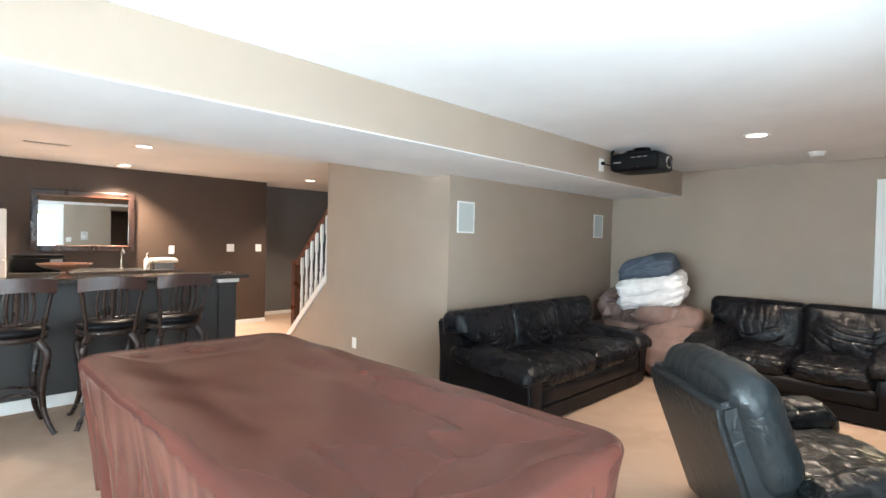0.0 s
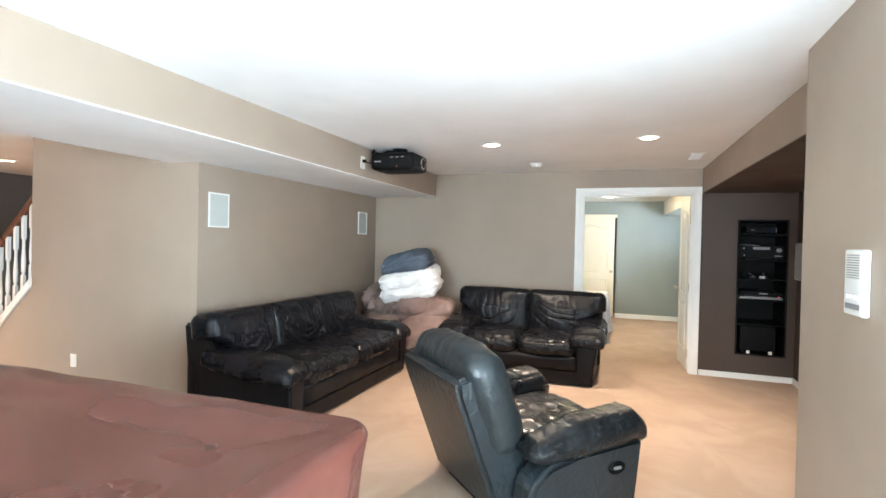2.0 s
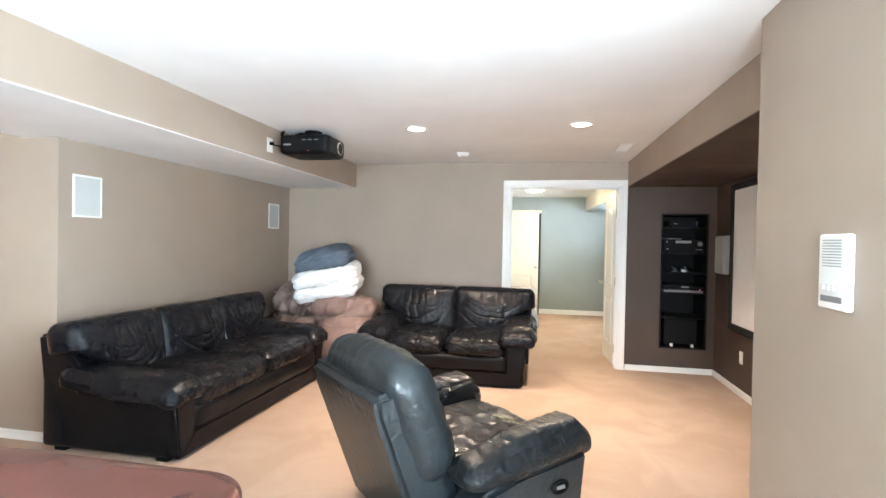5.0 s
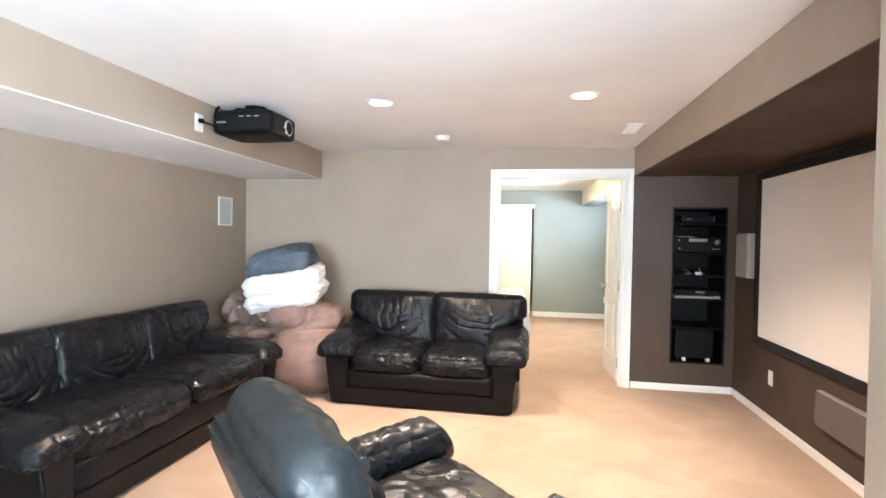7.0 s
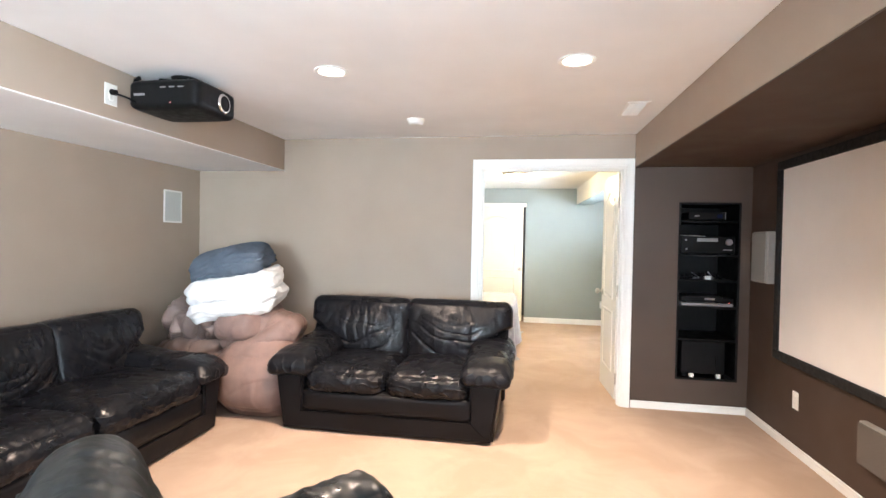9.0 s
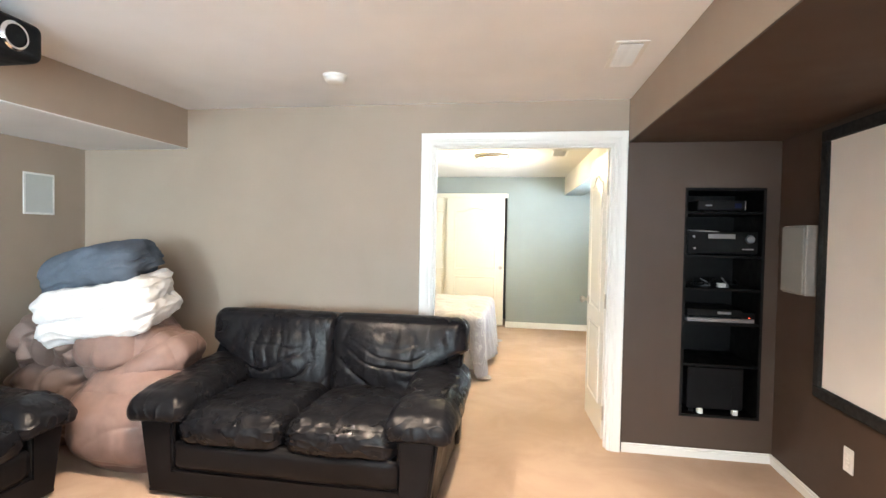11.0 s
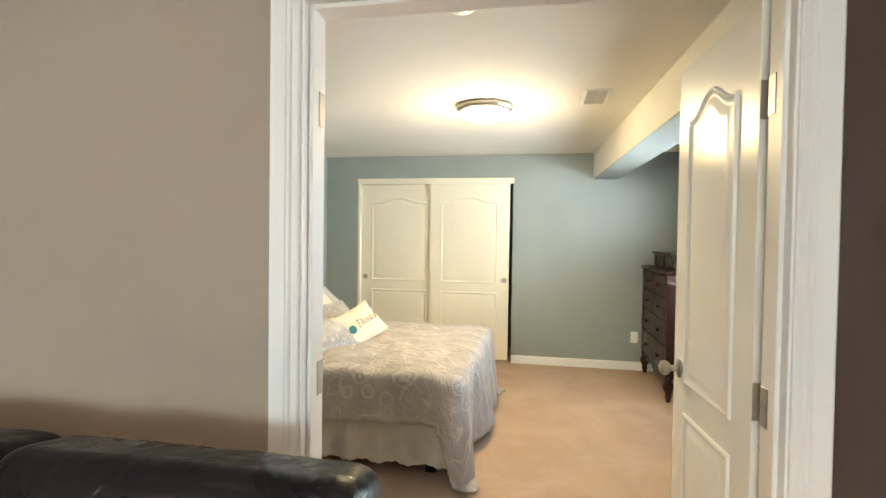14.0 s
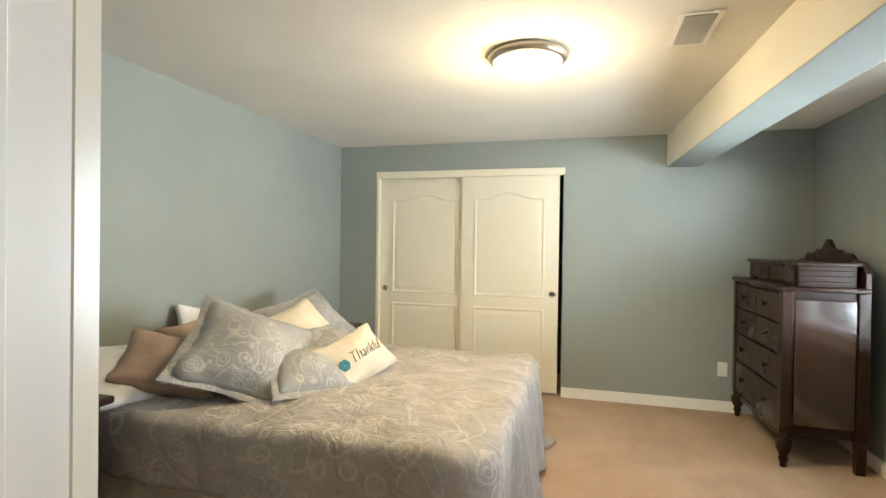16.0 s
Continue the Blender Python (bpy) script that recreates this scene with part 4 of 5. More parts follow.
part("label_strip", boxed(-0.055, -0.0252, -0.09, 0.055, -0.0238, -0.072), SILVER, intercom)

for x in (3.415, 5.925):
    ob = thing("in_wall_speaker", pose(x, LEFT, 1.64), "white rectangular in-wall speaker with pale grille", "speaker", "in-wall speakers")
    bm = boxed(-0.115, -0.012, -0.145, 0.115, 0, -0.131, 0.002, 1)
    box(bm, -0.115, -0.012, 0.131, 0.115, 0, 0.145, 0.002, 1)
    box(bm, -0.115, -0.012, -0.131, -0.101, 0, 0.131, 0.002, 1)
    box(bm, 0.101, -0.012, -0.131, 0.115, 0, 0.131, 0.002, 1)
    part("surround", bm, PLASTIC, ob)
    part("grille", boxed(-0.101, -0.009, -0.131, 0.101, 0, 0.131), GRILLE, ob, "pale grey-green grille cloth")

# ---- projector ----
proj = thing("projector", pose(4.35, 1.74, 2.085), "black home cinema projector hung under the ceiling", "projector")
part("body", shift(cushion(0.37, 0.44, 0.16, 0.035, (0, 0, 0.012), cuts=16), pose(0.185, 0.22, 0.085)), BLACK, proj)
bm = lathe(bmesh.new(), [(0.052, 0.0), (0.058, 0.004), (0.052, 0.012), (0.045, 0.012), (0.045, 0.002)], sides=32)
part("lens_ring", shift(bm, pose(0.235, 0.0, 0.08, 90, 0, 0)), CHROME, proj, "bright metal lens ring")
bm = lathe(bmesh.new(), [(0.0, 0.006), (0.044, 0.003), (0.046, 0.0), (0.0, 0.0)], sides=32)
part("lens", shift(bm, pose(0.235, -0.001, 0.08, 90, 0, 0)), SATIN, proj, "dark glass lens")
part("mount_plate", boxed(0.08, 0.10, 0.168, 0.29, 0.34, 0.185, 0.004, 1), BLACK, proj)
part("mount_post", lathe(bmesh.new(), [(0.03, 0.185), (0.03, 0.198), (0.07, 0.203), (0.075, CEIL - 2.085)], 0.19, 0.22, 20), BLACK, proj)
for a, b in (((0.10, 0.12), (0.17, 0.20)), ((0.28, 0.12), (0.21, 0.20)), ((0.10, 0.32), (0.17, 0.24)), ((0.28, 0.32), (0.21, 0.24))):
    part("mount_arm", tube(bmesh.new(), [(*a, 0.180), (*a, 0.192), (*b, 0.202)], 0.009, 8), BLACK, proj)
for i in range(3):
    part("marking", boxed(-0.0006, 0.09 + i * 0.055, 0.115, 0.0, 0.125 + i * 0.055, 0.122), SILVER, proj)
part("badge", boxed(-0.0008, 0.33, 0.075, 0.0, 0.40, 0.088), SILVER, proj)
part("led", boxed(-0.0008, 0.17, 0.028, 0.0, 0.174, 0.032), LED_RED, proj)
cable = spline([(4.29, 2.20, 2.155), (4.31, 2.15, 2.14), (4.36, 2.13, 2.12), (4.40, 2.14, 2.11), (4.42, 2.16, 2.13)])
solo("power_cable", tube(tube(bmesh.new(), cable, 0.005, 8), [(4.285, 2.224, 2.165), (4.288, 2.195, 2.16)], 0.016, 10), BLACK, "black power cable plugged in behind the projector", "cable")
cable = spline([(4.44, 2.16, 2.20), (4.42, 2.19, 2.26), (4.46, 2.20, CEIL - 0.01)])
solo("signal_cable", tube(bmesh.new(), cable, 0.012, 8), BLACK, "black cable rising to the ceiling behind the projector", "cable")

# ---- projection screen and alcove speakers ----
scr = thing("projection_screen", pose(4.62, ALC, 1.285), "fixed white projection screen in a black velvet border", "screen")
HWID, HHGT = 1.20, 0.70
for x0, z0, x1, z1 in ((-HWID, -HHGT, HWID, -HHGT + 0.06), (-HWID, HHGT - 0.06, HWID, HHGT), (-HWID, -HHGT + 0.06, -HWID + 0.06, HHGT - 0.06), (HWID - 0.06, -HHGT + 0.06, HWID, HHGT - 0.06)):
    part("border", boxed(x0, 0.0, z0, x1, 0.035, z1, 0.005, 1), VELVET, scr, "black velvet border")
part("fabric", boxed(-HWID + 0.05, 0.004, -HHGT + 0.05, HWID - 0.05, 0.018, HHGT - 0.05), SCREEN, scr, "matte white screen cloth")


def wall_speaker(name, m, w, h, d, label, cloth_material):
    ob = thing(name, m, label, "speaker", "wall speakers")
    part("cabinet", boxed(-w / 2, 0, -h / 2, w / 2, d - 0.012, h / 2, 0.006, 2), SPEAKER_GREY, ob)
    part("grille", boxed(-w / 2 + 0.008, d - 0.014, -h / 2 + 0.008, w / 2 - 0.008, d, h / 2 - 0.008, 0.005, 2), cloth_material, ob, "warm grey grille cloth")


wall_speaker("wall_speaker", pose(5.995, ALC, 1.30, 0, 0, 0), 0.25, 0.385, 0.075, "slim pale grey wall speaker with grey grille beside the screen", GRILLE_GREY)
wall_speaker("center_speaker", pose(4.45, ALC, 0.355), 0.75, 0.235, 0.05, "wide grey-brown speaker on the wall under the screen", GREY_CLOTH)

# ---- equipment niche ----
niche = thing("equipment_niche", pose(FAR, 0, 0), "built-in black shelf niche for audio equipment", "shelving")
DEEP = 0.46
for name, sizes in (("side_panel", (0.0, NY0, NZ0, DEEP, NY0 + 0.018, NZ1)), ("side_panel", (0.0, NY1 - 0.018, NZ0, DEEP, NY1, NZ1)),
                    ("bottom_panel", (0.0, NY0 + 0.018, NZ0, DEEP, NY1 - 0.018, NZ0 + 0.018)), ("top_panel", (0.0, NY0 + 0.018, NZ1 - 0.018, DEEP, NY1 - 0.018, NZ1)),
                    ("back_panel", (DEEP - 0.01, NY0 + 0.018, NZ0 + 0.018, DEEP, NY1 - 0.018, NZ1 - 0.018))):
    part(name, boxed(*sizes), SATIN, niche)
SHELVES = [1.585, 1.305, 1.095, 0.875, 0.605]
for z in SHELVES:
    part("shelf", boxed(0.012, NY0 + 0.018, z - 0.018, DEEP - 0.01, NY1 - 0.018, z, 0.002, 1), SATIN, niche)
NC = (NY0 + NY1) / 2


def device(name, z, y, w, h, d, label, parts, lift=0.008):
    """A black box of electronics facing the room, on a shelf; parts: (name, y0, z0, y1, z1, material)."""
    ob = thing(name, pose(FAR + 0.03, y, z), label, "electronics", "audio equipment")
    part("case", boxed(0.0, -w / 2, lift, d, w / 2, lift + h, 0.004, 1), BLACK, ob)
    for s in (-1, 1):
        part("foot", boxed(0.02, s * w * 0.4 - 0.015, 0, 0.05, s * w * 0.4 + 0.015, lift), BLACK, ob)
    for pn, y0, z0, y1, z1, mat in parts:
        part(pn, boxed(-0.003, min(y0, y1), lift + z0, 0.001, max(y0, y1), lift + z1), mat, ob)
    return ob


device("cable_box", 1.585, NC + 0.01, 0.29, 0.065, 0.24, "black cable receiver box with a small blue display",
       [("display", -0.115, 0.015, -0.075, 0.045, LED_BLUE), ("edge_strip", -0.142, 0.004, -0.136, 0.060, SILVER), ("badge", 0.06, 0.028, 0.10, 0.036, SILVER)])
amp = device("av_receiver", 1.305, NC, 0.42, 0.145, 0.34, "black audio receiver with a large volume knob",
             [("display", -0.075, 0.10, 0.085, 0.128, SILVER), ("power_button", 0.165, 0.105, 0.178, 0.118, SILVER), ("brand_bar", -0.185, 0.03, -0.12, 0.037, SILVER), ("jack", 0.16, 0.03, 0.172, 0.042, SILVER)])
bm = lathe(bmesh.new(), [(0.0, 0.0), (0.026, 0.0), (0.026, 0.012), (0.022, 0.018), (0.0, 0.019)], sides=28)
part("volume_knob", shift(bm, pose(-0.002, -0.16, 0.105, 0, -90, 0)), SILVER, amp, "silver volume knob")
bm = prism(bmesh.new(), [(-0.10, -0.05), (0.11, -0.07), (0.12, 0.05), (-0.08, 0.08)], "z", 0.0, 0.002)
solo("loose_papers", bm, PAPER, "white papers lying on the receiver", "paper", "", pose(FAR + 0.11, NC + 0.10, 1.461, 0, -3, 20))
for k in range(7):
    rnd = random.Random(k)
    y0 = NC + 0.17 - 0.045 * k
    pts = [(FAR + 0.06 + rnd.uniform(0, 0.06), y0 + rnd.uniform(-0.04, 0.04), 1.10 + rnd.choice((0.004, 0.02, 0.05))) for _ in range(6)]
    solo("tangled_cable", tube(bmesh.new(), spline(pts, 5), 0.0045, 6), [BLACK, BLACK, SILVER][k % 3], "thin tangled audio cable lying on the shelf", "cable", "tangled cables")
solo("small_adapter", boxed(FAR + 0.05, NC - 0.04, 1.097, FAR + 0.09, NC + 0.01, 1.125, 0.004, 1), PLASTIC, "small white plastic adapter on the shelf", "adapter")
device("disc_player", 0.875, NC + 0.035, 0.33, 0.05, 0.26, "flat black disc player with a silver strip",
       [("tray", -0.10, 0.018, -0.02, 0.034, SILVER)], 0.035)
device("game_console", 0.875, NC - 0.165, 0.09, 0.06, 0.2, "small black box with a red light", [("led", -0.01, 0.02, -0.004, 0.026, LED_RED)], 0.01)
solo("media_box", boxed(FAR + 0.02, NC - 0.20, 0.876, FAR + 0.20, NC + 0.20, 0.902, 0.003, 1), SILVER, "grey slim media box lying on the shelf", "box")
sub = device("subwoofer", NZ0 + 0.018, NC + 0.015, 0.34, 0.27, 0.32, "black subwoofer box standing in the niche", [("grille_seam", -0.12, 0.03, -0.10, 0.15, SATIN)], 0.03)
for s in (-1, 1):
    solo("furniture_riser", boxed(FAR + 0.012, NC + s * 0.105 - 0.016, NZ0 + 0.0185, FAR + 0.05, NC + s * 0.105 + 0.016, NZ0 + 0.052, 0.003, 1), PLASTIC, "small white plastic block under the subwoofer", "block", "white blocks")

# ---- leather seating ----
def couch(m, wide, depth, seats, backs, height, label, arm=0.26, arm_h=0.50, group=""):
    """A leather couch; x along its width, front towards -y, back at y = depth."""
    ob = thing("leather_sofa", m, label, "sofa", group)
    half = wide / 2
    inner = wide - 2 * arm
    part("base", boxed(-half + 0.09, 0.07, 0.02, half - 0.09, depth - 0.03, 0.24, 0.02, 2), BLACK_LEATHER, ob)
    part("apron", shift(cushion(inner + 0.05, 0.11, 0.17, 0.05, (0, 0.012, 0), 0.004, 5, 1, 24), pose(0, 0.045, 0.225)), BLACK_LEATHER, ob)
    bm = prism(bmesh.new(), [(-half + 0.10, 0.02), (half - 0.10, 0.02), (inner / 2 + 0.02, 0.155), (-inner / 2 - 0.02, 0.155)], "y", -0.006, 0.09)
    bmesh.ops.bevel(bm, geom=bm.edges[:], offset=0.012, segments=2, affect="EDGES")
    part("plinth", bm, BLACK_LEATHER, ob)
    for s in (-1, 1):
        # flat side panel, high at the back, sloping down to the arm and narrowing to the floor
        outline = [(0.0, 0.02), (depth, 0.02), (depth, height - 0.09), (depth - 0.14, height - 0.07), (depth - 0.34, arm_h + 0.02), (0.10, arm_h - 0.07), (-0.005, arm_h - 0.09)]
        a, b = sorted((s * (half - arm + 0.01), s * (half - 0.035)))
        bm = prism(bmesh.new(), outline, "x", a, b)
        bmesh.ops.bevel(bm, geom=bm.edges[:], offset=0.018, segments=3, affect="EDGES")
        for v in bm.verts:
            if abs(v.co.x) > half - arm / 2 - 0.02:
                v.co.x -= s * 0.075 * max(0.0, 1 - v.co.z / arm_h)
        part("arm_panel", bm, BLACK_LEATHER, ob)
        long = depth - 0.14
        pad = cushion(arm + 0.07, long, 0.135, 0.064, (0.012, 0.010, 0.020), 0.006, 5, 3 + s, 52, stretch=(0.8, 1.6, 1))
        crumple(pad, 0.007, 13, 5 + s, lambda p: max(0.0, min(1.0, (0.05 - p.y / long) * 4)) * (1 if p.z > -0.03 else 0.3))
        for v in pad.verts:
            t = v.co.y / long + 0.5
            v.co.z += 0.10 * max(0.0, t - 0.45) - 0.038 * (max(0.0, 0.22 - t) / 0.22) ** 1.5
            v.co.z -= 0.012 * (abs(v.co.x) / (arm / 2)) ** 3
        part("arm_pad", shift(pad, pose(s * (half - arm / 2 - 0.020), long / 2 - 0.040, arm_h - 0.050)), CREASED, ob)
    for i in range(seats):
        w = (inner + 0.02) / seats
        x = -inner / 2 - 0.01 + w * (i + 0.5)
        deep = depth - 0.24
        bm = cushion(w + 0.006, deep, 0.20, 0.085, (0.0, 0.024, 0.030), 0.006, 6, 10 + i, 64, stretch=(1.2, 0.8, 1))
        crumple(bm, 0.006, 18, 20 + i + wide, lambda p: max(0.0, min(1.0, (-0.18 - p.y / deep) * 5)) * max(0.0, min(1.0, (p.z + 0.09) * 12)))
        part("seat_cushion", shift(bm, pose(x, deep / 2 - 0.010, 0.355)), CREASED, ob)
    binner = wide - 0.06
    tall = height - 0.36
    for i in range(backs):
        w = binner / backs
        x = -binner / 2 + w * (i + 0.5)
        bm = cushion(w + 0.05, 0.25, tall, 0.075, (0.0, 0.03, 0.006), 0.004, 4, 20 + i, 72, stretch=(1.5, 1, 0.7))
        for v in bm.verts:
            low = max(0.0, min(1.0, (0.12 - v.co.z / tall) * 3.4))
            if i == 0 and v.co.x < 0 or i == backs - 1 and v.co.x > 0:
                v.co.x *= 1 - low * 2 * (arm - 0.06) / w
        swags(bm, w / 2, tall / 2, 0.014, 3.0 * i + wide)
        part("back_cushion", shift(bm, pose(x, depth - 0.205, (height + 0.36) / 2 - 0.005, -9, 0, 0)), CREASED, ob)
    part("back_frame", boxed(-half + 0.06, depth - 0.13, 0.03, half - 0.06, depth, height - 0.10, 0.03, 3), BLACK_LEATHER, ob)
    for sx in (-half + 0.14, half - 0.14):
        for y in (0.12, depth - 0.10):
            part("foot", boxed(sx - 0.04, y - 0.04, 0.0, sx + 0.04, y + 0.04, 0.025), BLACK, ob)
    return ob


couch(pose(4.12, 2.12, 0), 2.22, 0.96, 2, 3, 0.83, "long black leather sofa with creased cushions along the taupe wall")
couch(pose(5.215, 0.905, 0, 0, 0, -90), 1.72, 1.0, 2, 2, 0.885, "black leather loveseat with two creased seats beside the doorway", 0.27, 0.54)

rec = thing("recliner_chair", pose(2.645, 0.695, 0, 0, 0, -46.5), "dark blue-black leather recliner with padded arms, back towards the pool table", "armchair")
# x forward, y to its left
bm = prism(bmesh.new(), [(0.05, 0.04), (0.24, 0.04), (0.06, 0.62), (-0.07, 0.79), (-0.20, 0.76), (-0.19, 0.68)], "y", -0.34, 0.42)
bmesh.ops.bevel(bm, geom=bm.edges[:], offset=0.024, segments=3, affect="EDGES")
part("back_shell", bm, TEAL_LEATHER, rec)
headrest = cushion(0.21, 0.80, 0.56, 0.095, (0.02, 0.0, 0.012), 0.005, 6, 31, 44, stretch=(1, 1.3, 1))
for v in headrest.verts:
    v.co.z -= 0.16 * max(0.0, abs(v.co.y) - 0.16) if v.co.z > 0 else 0.0
    v.co.x += 0.012 * max(0.0, 1 - 5 * abs(noise.noise(Vector((v.co.y * 8, v.co.z * 2.5, 3))))) * (1 if v.co.x > 0 else 0.3)
part("head_pillow", shift(headrest, pose(0.012, 0.02, 0.640, 0, -20, 0)), TEAL_LEATHER, rec)
lumbar = cushion(0.22, 0.60, 0.40, 0.10, (0.03, 0.0, 0.0), 0.010, 6, 32, 26)
part("back_pillow", shift(lumbar, pose(0.12, 0.02, 0.50, 0, -18, 0)), CREASED, rec)
seat = cushion(0.64, 0.68, 0.22, 0.09, (0.01, 0.0, 0.035), 0.010, 8, 33, 44)
for v in seat.verts:
    v.co.z += 0.010 * max(0.0, 1 - 4 * abs(noise.noise(Vector((v.co.x * 9, v.co.y * 7, 1))))) * (1 if v.co.z > 0 else 0)
part("seat_cushion", shift(seat, pose(0.50, 0.0, 0.32, 0, -5, 0)), TEAL_CREASED, rec)
part("foot_rest", shift(cushion(0.14, 0.66, 0.26, 0.06, (0.02, 0, 0), 0.008, 7, 34, 20), pose(0.80, 0.0, 0.22)), BLACK_LEATHER, rec)
for s in (-1, 1):
    y = s * 0.425
    outline = [(0.09, 0.03), (0.76, 0.05), (0.81, 0.43), (0.40, 0.40), (0.22, 0.36), (0.12, 0.28)]
    bm = prism(bmesh.new(), outline, "y", y - 0.085, y + 0.085)
    bmesh.ops.bevel(bm, geom=bm.edges[:], offset=0.026, segments=3, affect="EDGES")
    part("arm_panel", bm, TEAL_LEATHER, rec)
    pad = cushion(0.72, 0.22, 0.16, 0.075, (0.0, 0.010, 0.020), 0.004, 6, 40 + s, 56, stretch=(1.4, 1, 1))
    for v in pad.verts:
        t = v.co.x / 0.75 + 0.5
        v.co.z *= 0.5 + 0.5 * min(1.0, t / 0.4)
        v.co.z += -0.06 * max(0.0, t - 0.86) / 0.14
        v.co.z += 0.006 * max(0.0, 1 - 4 * abs(noise.noise(Vector((v.co.x * 14 + s, v.co.y * 4, s))))) * (1 if v.co.z > -0.02 else 0)
    part("arm_pad", shift(pad, pose(0.475, y, 0.456, 0, -7, 0)), TEAL_CREASED, rec)
    bm = prism(bmesh.new(), [(0.07, 0.04), (0.30, 0.04), (0.19, 0.40), (0.07, 0.58), (-0.045, 0.62), (-0.07, 0.58)], "y", *sorted((s * 0.30 + 0.035, s * 0.352 + 0.035)))
    bmesh.ops.bevel(bm, geom=bm.edges[:], offset=0.02, segments=3, affect="EDGES")
    part("wing", bm, TEAL_LEATHER, rec)
bm = lathe(bmesh.new(), [(0.030, 0.0), (0.052, 0.0), (0.054, 0.006), (0.048, 0.010), (0.034, 0.006), (0.030, 0.001)], sides=28, sy=0.62)
part("lever_cup", shift(bm, pose(0.62, -0.511, 0.30, 90, 0, 0)), BLACK, rec, "black oval recess of the recline lever")
part("lever", shift(boxed(-0.024, -0.008, -0.008, 0.024, 0.002, 0.008, 0.004, 2), pose(0.62, -0.515, 0.30)), SILVER, rec, "grey recline lever")
part("base", boxed(0.08, -0.33, 0.0, 0.72, 0.33, 0.06, 0.01, 1), BLACK, rec)

# ---- covered pool table ----
pool = thing("pool_table", pose(0, 0, 0), "pool table under a fitted maroon vinyl cover", "pool table")
TX0, TX1, TY0, TY1 = 0.43, 1.385, 0.605, 2.76
part("table_body", boxed(TX0 + 0.14, TY0 + 0.14, 0.45, TX1 - 0.14, TY1 - 0.14, 0.74, 0.02, 2), DARK_WOOD, pool)
for x in (TX0 + 0.22, TX1 - 0.22):
    for y in (TY0 + 0.3, TY1 - 0.3):
        part("leg", lathe(bmesh.new(), [(0.07, 0.0), (0.075, 0.05), (0.05, 0.1), (0.06, 0.2), (0.08, 0.36), (0.075, 0.45)], x, y, 20), DARK_WOOD, pool)


def cover_sag(x, y, inside):
    t = max(0.0, min(1.0, (inside - 0.05) / 0.22))
    bend = 0.5 * noise.noise(Vector((x * 2, y * 2, 5)))
    pull = noise.noise(Vector((x * 8 + bend, y * 1.6 - x * 3, 11)))
    crease = math.exp(-(3.2 * noise.noise(Vector((x * 2.6 + y * 2.0, y * 1.0 - x * 1.8 + bend, 17)))) ** 2)
    ripple = t * (0.0016 * pull + 0.004 * crease * max(0.0, 1.1 - x))
    return ripple - 0.030 * t * t * (3 - 2 * t) + 0.007 * noise.noise(Vector((x * 4, y * 3, 0))) * t + 0.006 * max(0.0, 1 - inside / 0.3) * noise.noise(Vector((x * 5, y * 4, 3)))


cover = part("vinyl_cover", drape(TX0, TX1, TY0, TY1, 0.862, (0.62, 0.62, 0.62, 0.62), 0.016, 0.09, 0.032, -0.13, 0.16, 6.0, 4.0, cover_sag), VINYL, pool, "maroon vinyl cover with soft folds")
solid(cover, 0.004)

# ---- bean bags, towels and comforter in the corner ----
def bag(name, m, sx, sy, sz, seed, material, label, wrinkle=0.05, crease=0.03):
    """A slack bean bag: lumps, sharp pulled creases, a bulging middle."""
    bm = cushion(sx, sy, sz, min(sx, sy, sz) * 0.42, (0.05, 0.05, 0.06), wrinkle, 2.6, seed, 54)
    for v in bm.verts:
        p = v.co.copy()
        a = noise.noise(Vector((p.x * 2.2, p.y * 2.2, p.z * 5.5 + seed)))
        b = noise.noise(Vector((p.x * 6 + seed, p.y * 6, p.z * 3)))
        dent = max(0.0, 1 - 5 * abs(a)) ** 2 + 0.5 * max(0.0, 1 - 5 * abs(b)) ** 2
        v.co = p * (1 - crease * dent / max(0.2, p.length))
    return solo(name, bm, material, label, "bean bag", "bean bags in the corner", m)


bag("bean_bag", pose(5.72, 2.02, 0.255), 0.80, 0.72, 0.54, 51, BAG, "large tan bean bag chair squeezed between the sofas", 0.016, 0.007)
bag("bean_bag", pose(5.86, 2.60, 0.30), 0.72, 0.80, 0.60, 52, BAG_DARK, "taupe bean bag chair slumped in the corner", 0.05, 0.05)
bag("bean_bag", pose(5.76, 2.22, 0.655, 0, 8, 0), 0.54, 0.50, 0.40, 53, BAG, "tan bean bag lying on another one", 0.02, 0.014)
bag("bean_bag", pose(5.72, 2.07, 0.53, -28, 0, 12), 0.42, 0.60, 0.24, 55, BAG, "long tan bean bag slumped over the pile", 0.014, 0.012)
bag("bean_bag", pose(5.75, 2.62, 0.70), 0.52, 0.56, 0.28, 54, BAG_DARK, "folded taupe bean bag cover with deep wrinkles", 0.06, 0.07)


